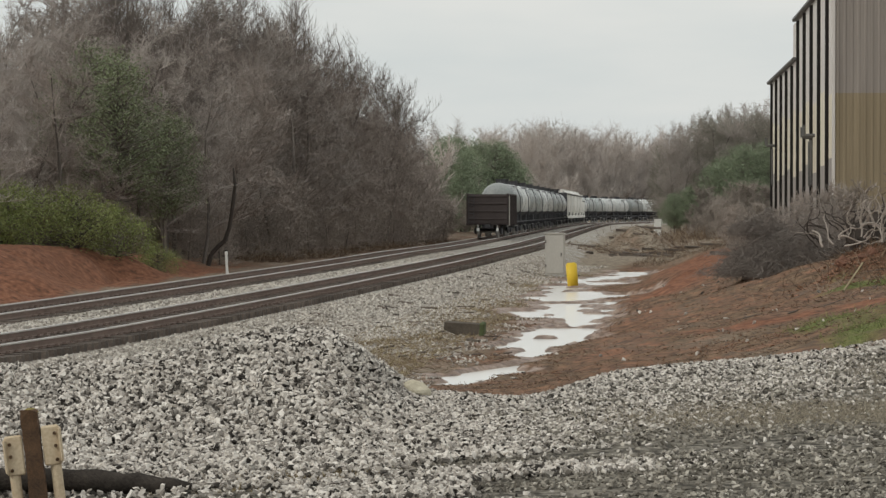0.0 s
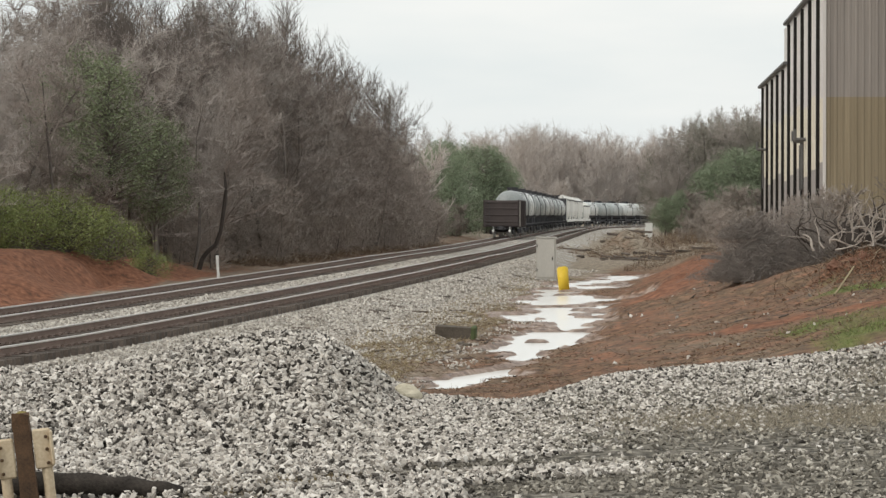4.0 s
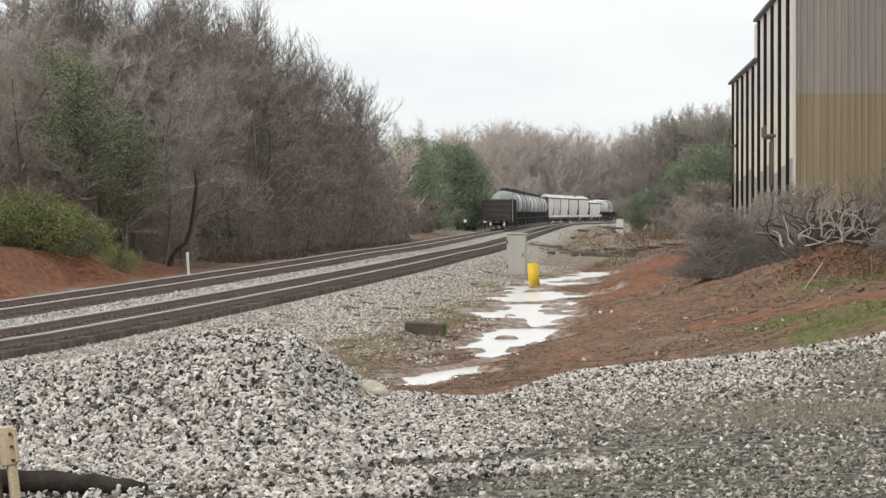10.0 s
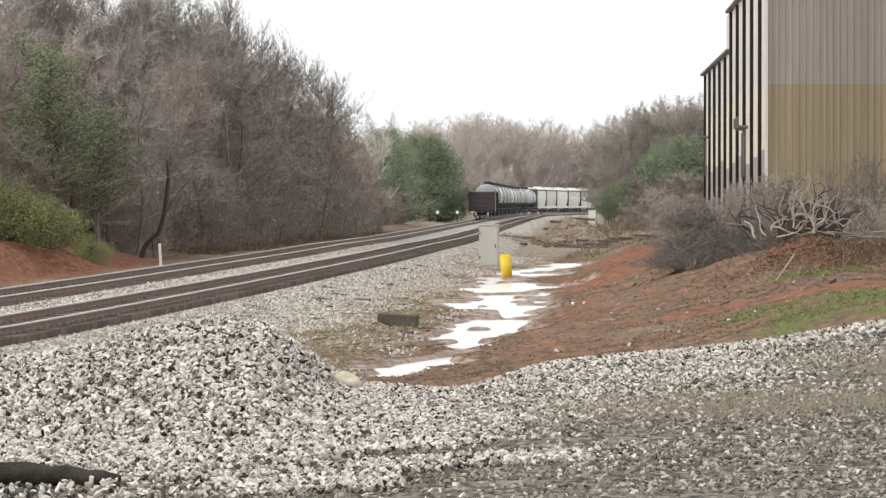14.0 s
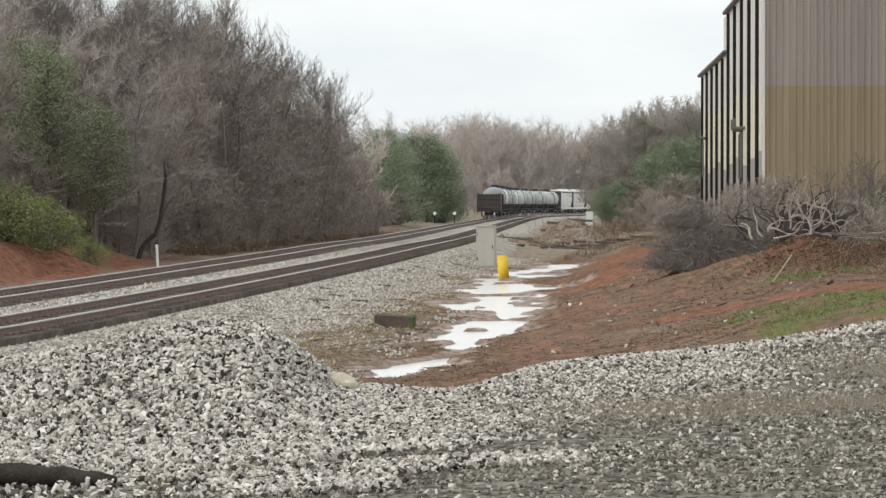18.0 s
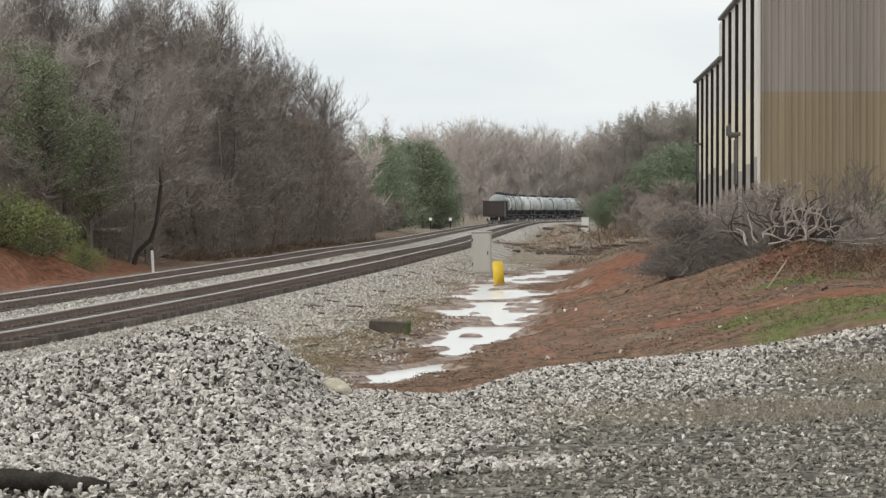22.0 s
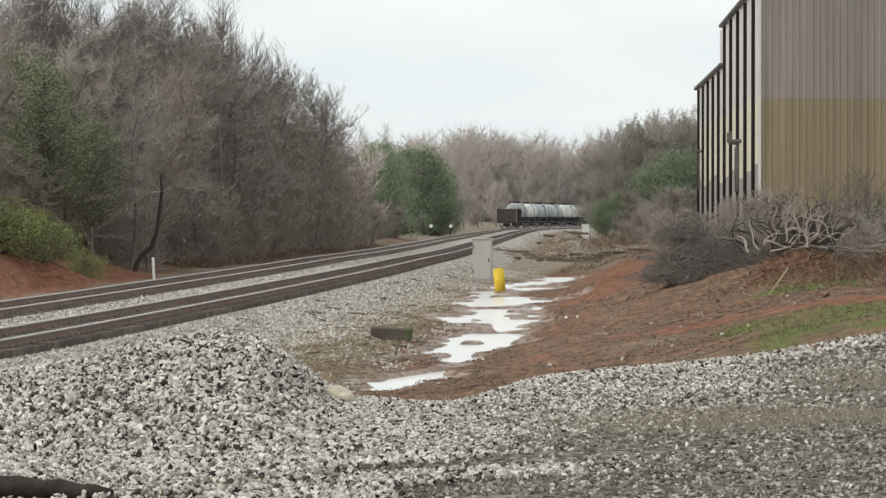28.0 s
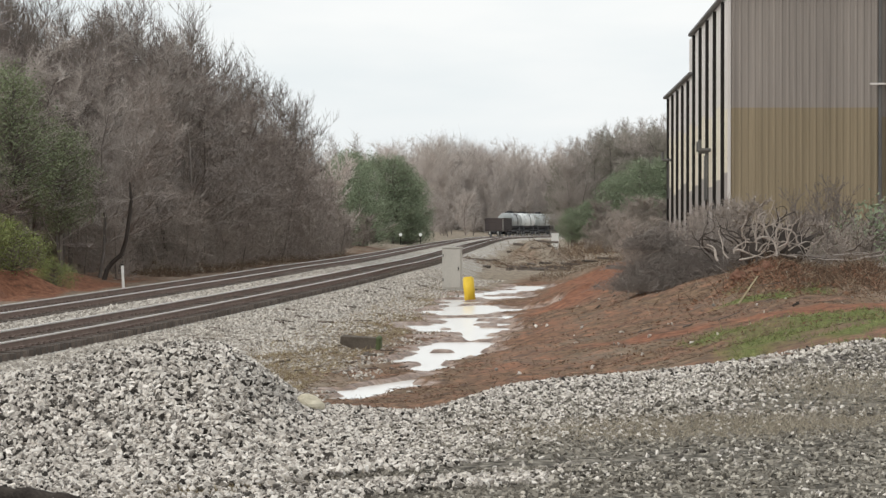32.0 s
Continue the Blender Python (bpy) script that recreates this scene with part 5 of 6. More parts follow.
def evergreen(seed, height, width, label, leaf, shape="cone", count=26, size=0.16, name="evergreen_tree", group="evergreen trees of the wood", bare=0.06):
    rng = np.random.RandomState(seed)
    pr = random.Random(seed)
    t = empty(name, pose(0, 0, 0), label, "tree" if name != "shrub" else "shrub", group)
    centres, limbs = [], []
    tiers = int(height * 2.2) + 3
    for k in range(tiers):
        f = (k + 0.5) / tiers
        z = height * (bare + (0.97 - bare) * f)
        rad = width / 2 * ((1 - f) ** 0.7 + 0.06 if shape == "cone" else math.sin(math.pi * min(1, 0.18 + 0.78 * f)) ** 0.7)
        for q in range(max(3, int(3 + 6 * rad))):
            a, d = pr.uniform(0, 2 * math.pi), rad * pr.uniform(0.3, 1.2)
            c = (d * math.cos(a), d * math.sin(a), z + pr.uniform(-0.35, 0.35))
            centres.append(c)
            limbs.append((0, 0, max(0.1, z - 0.4 * d), 0.03, *c, 0.008))
    part("trunk", mesh_of("trunk", *tubes(np.array([(0, 0, -0.3, 0.05 + 0.012 * height, 0, 0, height * 0.9, 0.02)] + limbs), 5), M_BARK), None, t)
    part("crown", mesh_of("crown", *leaves(rng, centres, 0.13 * width + 0.18, count, size, 0.8), leaf), None, t, "evergreen leaves")
    t["tall"] = height
    return t


planted = set()


def plant(tree, spots):
    """Sets a tree and copies of it on the ground: x, y, turn, height in metres."""
    for x, y, turn, tall in spots:
        m = pose(x, y, on_ground(x, y) - 0.05, 0, 0, turn)
        ob = tree if tree.name not in planted else copy_thing(tree, m)
        planted.add(tree.name)
        ob.matrix_basis = m @ Matrix.Scale(tall / tree["tall"], 4)


def mixed(trees, spots):
    """Deals the spots out to the trees by turns."""
    for k, spot in enumerate(spots):
        plant(trees[k % len(trees)], [spot])


rt = random.Random(21)
WOOD = [bare_tree(s, h, lab, tw, kids=k, spread=sp, twig=0.0085, r0=0.12) for s, h, lab, tw, k, sp in (
    (1, 13.0, "tall leafless tree with a dense grey-brown crown", M_TWIG, (3, 3, 9), 0.8),
    (2, 13.0, "leafless tree with upswept grey branches", M_TWIG, (3, 3, 9), 0.65),
    (3, 12.0, "leafless reddish-brown tree with fine twigs", M_TWIG_RED, (3, 3, 9), 0.9),
    (4, 11.0, "leafless thicket tree with fine brown twigs", M_TWIG_RED, (3, 3, 9), 1.1))]
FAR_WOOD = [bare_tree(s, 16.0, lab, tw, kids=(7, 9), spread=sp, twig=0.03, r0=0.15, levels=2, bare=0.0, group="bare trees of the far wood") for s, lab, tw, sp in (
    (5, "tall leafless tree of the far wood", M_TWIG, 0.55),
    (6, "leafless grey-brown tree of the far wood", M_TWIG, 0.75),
    (7, "leafless tree of the far wood, limbs paled as by haze", M_TWIG_GREY_HAZED, 0.6))]
CLUMP = [bare_tree(s, 15.0, lab, tw, kids=(4, 4, 4), spread=sp, twig=0.013, r0=0.12, bare=0.0, group="bare trees beside the shed", tip=0.2, wide=0.36) for s, lab, tw, sp in (
    (8, "leafless olive-brown tree with a haze of fine twigs", M_TWIG_OLIVE, 0.9),
    (9, "rounded leafless tree with fine grey-brown twigs", M_TWIG, 1.0))]
THICKET = [bare_tree(s, h, "dense leafless thicket bush of brown twigs", tw, r0=0.04, kids=(4, 3, 4), spread=1.1, twig=0.008, bare=0.0, group="thicket bushes", wide=0.6, name="bare_bush")
           for s, h, tw in ((11, 5.0, M_THICKET), (12, 4.2, M_THICKET))]
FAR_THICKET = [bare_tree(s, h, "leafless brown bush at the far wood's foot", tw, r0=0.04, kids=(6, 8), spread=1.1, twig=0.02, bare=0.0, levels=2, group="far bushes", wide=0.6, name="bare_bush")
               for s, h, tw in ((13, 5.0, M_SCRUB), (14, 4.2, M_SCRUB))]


def wood_x(y, depth):
    return float(edge_x(y)) - 5.2 - depth


def wood_top(y):
    return float(np.interp(y, [80, 118, 138, 158, 178, 196, 212, 224, 236, 246], [10.4, 11.4, 13.1, 15.8, 15.6, 14.6, 13.2, 11.8, 9.6, 5.5]))


spots = []
for row, (depth, count) in enumerate(((0.8, 34), (3.6, 26), (7.5, 18), (13, 10))):
    for k in range(count):
        y = 86 + 158 * (k + rt.uniform(0.1, 0.9)) / count
        d = depth + rt.uniform(-0.8, 0.9) + 5.0 * max(0.0, min(1.0, (124 - y) / 14))
        tall = wood_top(y) * (0.78, 0.93, 1.0, 1.0)[row] * rt.uniform(0.86, 1.06)
        spots.append((wood_x(y, d), y, rt.uniform(0, 360), tall))
mixed(WOOD, [p for p in spots if p[1] < 168])
mixed(WOOD[2:], [p for p in spots if p[1] >= 168])
# Fringe twigs are coloured dark to paint their backlit look against the sky.
OPEN = [bare_tree(s, 14.0, "tall open leafless tree with upright twigs against the sky", M_TWIG_DARK, kids=(5, 4, 3), spread=sp, twig=0.0075, r0=0.1, bare=0.3, tip=0.9, wide=0.42, wander=0.08) for s, sp in ((91, 0.7), (92, 0.85), (93, 0.6))]
mixed(OPEN, [(wood_x(y, rt.uniform(1.5, 9)), y, rt.uniform(0, 360), wood_top(y) * rt.uniform(0.98, 1.08)) for y in np.linspace(136, 242, 36)])
mixed(WOOD, [(wood_x(y, rt.uniform(10, 24)), y, rt.uniform(0, 360), rt.uniform(10, 13)) for y in np.linspace(124, 190, 16)])
mixed(WOOD, [(wood_x(y, d), y, rt.uniform(0, 360), h) for y, d, h in ((129, 6.8, 12.0), (131, 2.8, 11.8), (137, 7.5, 13.0), (140, 3.0, 13.6))])
mixed(WOOD, [(-22.6, 132, 40, 12.6), (-24.6, 141, 130, 13.6), (-23.4, 146, 250, 14.0), (-27.2, 154, 310, 15.2), (-26.0, 160, 80, 15.6)])
mixed(FAR_THICKET, [(wood_x(y, rt.uniform(3, 20)), y, rt.uniform(0, 360), rt.uniform(4.5, 7)) for y in np.linspace(122, 232, 60)])
mixed(THICKET, [(wood_x(y, rt.uniform(-1.5, 1.2) + (4.0 if y < 128 else 0.3)), y, rt.uniform(0, 360), rt.uniform(2.6, 4.6)) for y in np.linspace(124, 236, 64)])

CEDAR = [evergreen(41, 8.5, 5.0, "green cedar at the wood's edge", M_CEDAR, "cone", 60, 0.08),
         evergreen(42, 9, 5.6, "dark green pine with an uneven crown", M_CEDAR, "round", 56, 0.08, bare=0.2)]
PINE = evergreen(43, 9.0, 4.2, "green pine standing among bare trees", M_PINE, "round", 44, 0.06, bare=0.3)
plant(PINE, [(-16.9, 121, 10, 8.8), (-18.6, 125, 50, 9.4), (-15.2, 124, 90, 6.6)])
mixed(CEDAR, [(float(far_x(y)) - d, y, rt.uniform(0, 360), s) for y, d, s in
              ((286, 9.5, 8.6), (300, 8.4, 10), (296, 7.0, 8.2), (312, 9.0, 10.5), (346, 8.6, 11), (349, 6.4, 11), (353, 5.4, 10.4), (358, 5.0, 9.2), (364, 5.0, 8))])
SHRUB = evergreen(51, 2.6, 4.0, "leafy green shrub above the clay cutting", M_LEAF_BRIGHT, "round", 70, 0.055, "shrub", "green shrubs")
plant(SHRUB, [(-19.8, 111, 0, 2.3), (-18.3, 110, 80, 2.1), (-16.9, 110, 150, 2.2), (-15.6, 112, 200, 1.9), (-14.4, 115, 200, 1.2), (-21.2, 112, 20, 2.6)])

# the far wood behind the curve, the edge along the far side, and the clump right of the line
def far_wood(seed, twigs, label, xs, near=628):
    """The woods that close the view beyond the curve, all their twigs in one piece."""
    pr = random.Random(seed)
    rows = []
    for x in xs:
        trunk, crown, fine = grow(pr, pr.uniform(16.5, 24), pr.uniform(0.6, 0.95), 0.13, 2, (8, 14), twig=0.019, bare=0.0)
        fine[:, 6] += 0.35 * np.linalg.norm(fine[:, 4:7] - fine[:, 0:3], axis=1)
        at = np.array([x + pr.uniform(-2, 2), near + pr.uniform(0, 46), 0.3])
        if at[1] < 645 and -6 < at[0] - float(far_x(at[1])) < 12:
            continue
        for r in (trunk, crown, fine):
            r[:, 0:3] += at
            r[:, 4:7] += at
        rows += [trunk, crown, fine]
    return tagged(new("far_wood", mesh_of("far_wood", *spikes(np.concatenate(rows)), twigs)), label, "woods", kind="stuff")


far_wood(81, M_TWIG_GREY_HAZED, "leafless grey-brown woods beyond the curve", np.arange(-16, 62, 2.0))
far_wood(82, M_FAR_BROWN_HAZED, "leafless reddish woods beyond the curve", np.arange(-15, 62, 2.4))
far_wood(83, M_TWIG_HAZE_PALE, "leafless trees among the far woods, paled as by haze", np.arange(-14, 62, 1.6))
far_wood(84, M_TWIG_GREY_HAZED, "grey leafless trees at the edge of the far woods", np.arange(-10, 26, 1.7), 600)
mixed(FAR_THICKET, [(x + rt.uniform(-1, 1), 622 + rt.uniform(-4, 4), rt.uniform(0, 360), rt.uniform(5, 8)) for x in np.arange(-24, 44, 3.4)])
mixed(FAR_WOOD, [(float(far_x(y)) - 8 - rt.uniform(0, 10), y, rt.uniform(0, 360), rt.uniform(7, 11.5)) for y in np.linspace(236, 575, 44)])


def clump_tree(y):
    """A spot in the clump, whose outline rises as a dome from the line towards the shed."""
    u = 0.0565 + 0.05 * rt.random()
    return u * y, y, rt.uniform(0, 360), float(np.interp(u, [0.0565, 0.061, 0.067, 0.075, 0.1], [10.5, 14.2, 16.2, 16.6, 16.6])) * rt.uniform(0.9, 1.03)


mixed(CLUMP, [clump_tree(y) for y in np.linspace(342, 388, 58)])
mixed(FAR_THICKET, [(0.0635 * y + 11 * rt.random(), y, rt.uniform(0, 360), rt.uniform(2.2, 4.6)) for y in np.linspace(240, 328, 30)])
plant(CEDAR[1], [(27.6, 333, 0, 10.2), (30.4, 334, 60, 10.6), (25.0, 335, 120, 8.8), (19.6, 338, 10, 5.0), (21.6, 337, 70, 5.6)])
mixed(FAR_THICKET, [(x, 324 + rt.uniform(-4, 3), rt.uniform(0, 360), rt.uniform(5.0, 6.6)) for x in np.linspace(21.5, 33, 9)])
mixed(FAR_THICKET, [(float(far_x(y)) - 6.0 - rt.uniform(0, 3), y, rt.uniform(0, 360), rt.uniform(2.5, 5.5)) for y in np.linspace(228, 292, 16)])


def crooked_tree():
    """A leaning dark trunk with pale spreading limbs at the wood's edge."""
    x, y = -13.75, 127.6
    t = empty("crooked_tree", pose(x, y, on_ground(x, y) - 0.1, 0, 0, 0), "crooked dark trunk with pale spreading limbs", "tree")
    pts = [(0, 0, -0.1, 0.12), (0.2, 0, 0.6, 0.105), (0.5, 0, 0.95, 0.1), (0.81, 0, 1.2, 0.098), (1.04, 0, 1.85, 0.09), (1.16, 0, 2.7, 0.085), (1.28, 0, 3.7, 0.075), (1.2, 0.1, 4.5, 0.03)]
    part("trunk", mesh_of("trunk", *tubes([(*a, *b) for a, b in zip(pts, pts[1:])], 8), M_TRUNK_DARK), None, t)
    rng = random.Random(8)
    segs = []
    for k in range(8):
        h = rng.choice((3.5, 3.7, 3.6, 5.0, 5.8))
        p, d = Vector((1.27, 0, h)), Vector((rng.choice((-1, 1)) * rng.uniform(0.5, 1), rng.uniform(-0.8, 0.8), rng.uniform(-0.1, 0.55))).normalized()
        r = 0.028
        for i in range(6):
            q = p + d * rng.uniform(0.3, 0.55)
            segs.append((*p, r, *q, r * 0.8))
            for _ in range(2):
                e = (d + Vector((rng.gauss(0, 0.7), rng.gauss(0, 0.7), rng.gauss(0.1, 0.6)))).normalized()
                segs.append((*q, r * 0.5, *(q + e * rng.uniform(0.3, 0.7)), 0.006))
            p, r = q, r * 0.8
            d = (d + Vector((rng.gauss(0, 0.25), rng.gauss(0, 0.25), rng.gauss(0, 0.2)))).normalized()
    part("crown", mesh_of("crown", *tubes(segs, 4), M_TWIG), None, t, "pale bare limbs")
    return t


crooked_tree()


# ---- the heap of brush and roots beside the shed ----
def brush_heap():
    x, y = 6.95, 72.0
    t = empty("brush_heap", pose(x, y, on_ground(x, y) - 0.15), "heap of dark dead brush and fine twigs", "brush pile")
    rng = np.random.RandomState(3)
    n = 21000
    u = rng.normal(size=(n, 3))
    u /= np.linalg.norm(u, axis=1, keepdims=True)
    u *= (rng.rand(n, 1) ** 0.3)
    p = np.stack([u[:, 0] * 1.75, u[:, 1] * 1.4, np.abs(u[:, 2]) * (1.1 + 1.1 * rng.rand(n) ** 3.5) * (1 + 0.12 * u[:, 0])], 1)
    p[:, 0] += 0.2 * p[:, 2]
    crest = rng.rand(n) < 0.12
    p[crest] = p[crest] * np.array([0.42, 0.5, 0.36]) + np.array([-0.75, 0.2, 1.05])
    skirt = rng.rand(n) < 0.16
    p[skirt, :2] *= 1.35
    p[skirt, 2] *= 0.5
    d = rng.normal(size=(n, 3)) * np.array([1, 1, 0.7])
    d /= np.linalg.norm(d, axis=1, keepdims=True)
    ln = (0.12 + 0.4 * rng.rand(n, 1) ** 2)
    r = 0.003 + 0.0035 * rng.rand(n, 1)
    tagged(part("dead_brush", mesh_of("dead_brush", *tubes(np.concatenate([p - d * ln / 2, r, p + d * ln / 2, r * 0.6], 1), 3), M_BRUSH), None, t, "tangle of dead brown twigs"), kind="stuff")
    pr = random.Random(6)
    for k in range(9):
        c = Vector((pr.uniform(-1.2, 1.6), pr.uniform(-1.3, -0.6), pr.uniform(0.3, 1.2)))
        d = Vector((pr.gauss(0, 1), pr.gauss(0, 0.4), pr.gauss(0, 0.7))).normalized() * pr.uniform(0.3, 0.7)
        part("branch", mesh_of("branch", *tubes([(*(c - d), 0.011, *(c + d), 0.005)], 5), M_TWIG if k % 3 == 0 else M_BRUSH), None, t)
    return t


brush_heap()


def log_end(x, y, z, r, length, turn, tilt, label):
    t = empty("log", pose(x, y, z, tilt, 0, turn), label, "log", "logs in the brush")
    bm = bmesh.new()
    rod(bm, (0, -length / 2, 0), (0, length / 2, 0), r, r * 0.9, 16)
    for v in bm.verts:
        v.co += noise.noise_vector(v.co * 4) * 0.06
    part("bark", bm, M_BARK, t)
    bm = bmesh.new()
    rod(bm, (0, -length / 2 - 0.02, 0), (0, -length / 2 - 0.001, 0), r * 0.8, sides=16)
    part("cut_face", bm, M_BARK, t, "dark weathered cut face")
    return t


log_end(6.1, 72.6, 2.1, 0.2, 0.6, -24, 0, "thick dark log end lying on the brush")
log_end(6.75, 74.4, 2.5, 0.12, 0.6, -5, 0, "dark log lying on the brush")


def root_ball():
    """An upturned stump: clay, a tangle of pale roots, and broken limbs."""
    x, y = 8.35, 66.5
    g = on_ground(x, y) - 0.38
    t = empty("root_stump", pose(x, y, g - 0.05), "upturned stump with pale tangled roots and red clay", "tree stump")
    bm = bmesh.new()
    bmesh.ops.create_icosphere(bm, subdivisions=5, radius=0.4)
    for v in bm.verts:
        v.co = Vector((v.co.x * 1.55 + 0.1, v.co.y * 1.1 - 0.45, v.co.z * 0.8 - 0.12)) * (1 + 0.4 * noise.noise(v.co * 4) + 0.22 * noise.noise(v.co * 11) + 0.14 * noise.noise(v.co * 26))
    part("clay_clod", bm, M_DIRT, t, "red clay held in the roots")
    for k, (cx, cy, cz, r) in enumerate(((-0.6, -0.6, 0.02, 0.16), (0.0, -0.75, 0.14, 0.22), (0.45, -0.6, 0.2, 0.2), (1.05, -0.3, 0.0, 0.17), (1.85, -0.3, 0.06, 0.26), (2.35, -0.2, 0.0, 0.2))):
        bm = bmesh.new()
        bmesh.ops.create_icosphere(bm, subdivisions=4, radius=r)
        for v in bm.verts:
            w = v.co + Vector((k * 3.7, 0, 0))
            v.co = Vector((v.co.x * 1.4 + cx, v.co.y + cy, v.co.z * 0.9 + cz)) + v.co * (0.45 * noise.noise(w * 6) + 0.3 * noise.noise(w * 15))
        part("clay_clod", bm, M_DIRT, t)
    # Near-black stump wood also stands in for the shade behind the roots.
    bm = bmesh.new()
    bmesh.ops.create_icosphere(bm, subdivisions=5, radius=0.4)
    for v in bm.verts:
        v.co = Vector((v.co.x * 1.6 + 0.3, v.co.y * 0.6 + 0.5, v.co.z * 1.15 + 0.5)) * (1 + 0.6 * noise.noise(v.co * 5) + 0.5 * noise.noise(v.co * 12) + 0.35 * noise.noise(v.co * 27))
    part("stump", bm, M_TRUNK_DARK, t, "dark stump wood filling in the shaded hollow")
    rng = random.Random(12)

    def root(p, d, r, steps, fork, bark=None):
        path = [(p.copy(), r)]
        turn = Vector((rng.gauss(0, 0.2), rng.gauss(0, 0.1), rng.gauss(0.05, 0.2)))
        for i in range(steps):
            p = p + d * rng.uniform(0.07, 0.12)
            r *= 0.9
            path.append((p.copy(), r * rng.uniform(0.75, 1.25)))
            if rng.random() < 0.3:
                turn = Vector((rng.gauss(0, 0.55), rng.gauss(0, 0.15), rng.gauss(0.06, 0.5)))
            d = (d + turn * 0.55 + Vector((rng.gauss(0, 0.3), 0, rng.gauss(0, 0.3)))).normalized()
            if p.z < 0.25:
                d.z = abs(d.z)
            if fork and i in (3, 6):
                e = (d + Vector((rng.gauss(0, 0.8), rng.gauss(0, 0.2), rng.gauss(0.2, 0.7)))).normalized()
                root(p, e, r * 0.7, 5, False, bark)
        part("root", bent_rod(path, 6, bark or M_ROOT), None, t)

    # Rear roots are coloured dark to paint the shade between the pale ones.
    for k in range(58):
        x = rng.uniform(-1.25, 1.05)
        behind = k >= 30
        p = Vector((x, rng.uniform(0.1, 0.6) if behind else rng.uniform(-0.45, 0.0), rng.uniform(0.35, 1.15 - 0.4 * abs(x))))
        d = Vector((0.3 * x + rng.gauss(0, 0.6), rng.gauss(-0.1, 0.2), rng.uniform(0.1, 1.0))).normalized()
        root(p, d, rng.uniform(0.016, 0.033), rng.randint(6, 10), k % 2 == 0, M_TRUNK_DARK if behind else None)
    return t


def bent_rod(path, sides, material):
    """One skin along a bent path of points and radii."""
    verts, faces = [], []
    for k, (q, r) in enumerate(path):
        d = (path[min(k + 1, len(path) - 1)][0] - path[max(k - 1, 0)][0]).normalized()
        u = d.orthogonal().normalized() if k == 0 else (u - d * u.dot(d)).normalized()
        w = d.cross(u)
        for i in range(sides):
            c = 2 * math.pi * i / sides
            verts.append(q + u * (r * math.cos(c)) + w * (r * math.sin(c)))
        if k:
            for i in range(sides):
                j = (i + 1) % sides
                faces.append(((k - 1) * sides + i, (k - 1) * sides + j, k * sides + j, k * sides + i))
    return mesh_of("rod", verts, faces, material, True)


root_ball()


def fallen_limbs():
    rng = random.Random(4)
    for k in range(16):
        x, y = rng.uniform(9.2, 12.2), rng.uniform(66, 72)
        t = empty("fallen_limb", pose(x, y, on_ground(x, y) + rng.uniform(0.1, 0.45), rng.uniform(-15, 15), 0, rng.uniform(-80, 80)),
                  "bare broken limb in the brush by the stump", "branch", "fallen limbs")
        p, d, r = Vector((-0.8, 0, 0)), Vector((1, 0, 0.1)), rng.uniform(0.018, 0.035)
        path = [(p.copy(), r)]
        for i in range(7):
            p, r = p + d * 0.25, r * 0.82
            path.append((p.copy(), r))
            if i % 2:
                e = (d + Vector((0, rng.gauss(0, 0.7), rng.gauss(0.3, 0.6)))).normalized()
                part("side_twig", mesh_of("side_twig", *tubes([(*p, r * 0.6, *(p + e * rng.uniform(0.25, 0.5)), 0.006)], 5), M_BRUSH), None, t)
            d = (d + Vector((0, rng.gauss(0, 0.25), rng.gauss(0, 0.2)))).normalized()
        part("limb", bent_rod(path, 6, M_TWIG if k % 3 == 0 else M_BRUSH), None, t)


fallen_limbs()


def stick(x0, y0, x1, y1, lift0, lift1, r, material, label):
    a, b = Vector((x0, y0, on_ground(x0, y0) + lift0)), Vector((x1, y1, on_ground(x1, y1) + lift1))
    ob = part("stick", mesh_of("stick", *tubes([(*a, r, *a.lerp(b, 0.5), r * 0.9), (*a.lerp(b, 0.5), r * 0.9, *b, r * 0.8)], 6), material), None, None)
    return tagged(ob, label, "stick", "loose sticks")


stick(7.2, 61.5, 8.0, 64.6, 0.04, 0.2, 0.025, M_DRY, "straw-coloured stick leaning on the bank")
rk = random.Random(9)
for k in range(14):
    x, y = rk.uniform(4.5, 10.5), rk.uniform(52, 68)
    a, l = rk.uniform(-1.5, 1.5), rk.uniform(0.2, 0.55)
    stick(x, y, x + l * math.cos(a), y + l * math.sin(a), 0.03, 0.05, rk.uniform(0.008, 0.016), M_BARK, "dead stick lying on the clay bank")
for k in range(34):
    x, y = rk.uniform(-3.0, 0.4), rk.uniform(56, 74)
    a, l = rk.uniform(-1.5, 1.5), rk.uniform(0.12, 0.45)
    stick(x, y, x + l * math.cos(a), y + l * math.sin(a), 0.02, 0.05, rk.uniform(0.01, 0.028), M_TIE if k % 3 else M_TWIG, "dark dead stick in the ditch grass")
for k in range(56):
    y = rk.uniform(60, 128)
    x = float(far_x(y)) + GAP + rk.uniform(2.2, 6.5)
    a, l = rk.uniform(-1.5, 1.5), rk.uniform(0.2, 0.6)
    if float(pool_depth(x, y)) > -1.5:
        continue
    stick(x, y, x + l * math.cos(a), y + l * math.sin(a), 0.05, 0.05, rk.uniform(0.02, 0.045), M_TIE, "dark splinter of sleeper on the ballast")

SAPLING = bare_tree(61, 2.6, "thin greenish bare sapling in front of the shed", M_TWIG_DARK, r0=0.02, kids=(2, 2, 1), spread=0.45, twig=0.006, bare=0.1, group="saplings by the shed", name="bare_sapling")
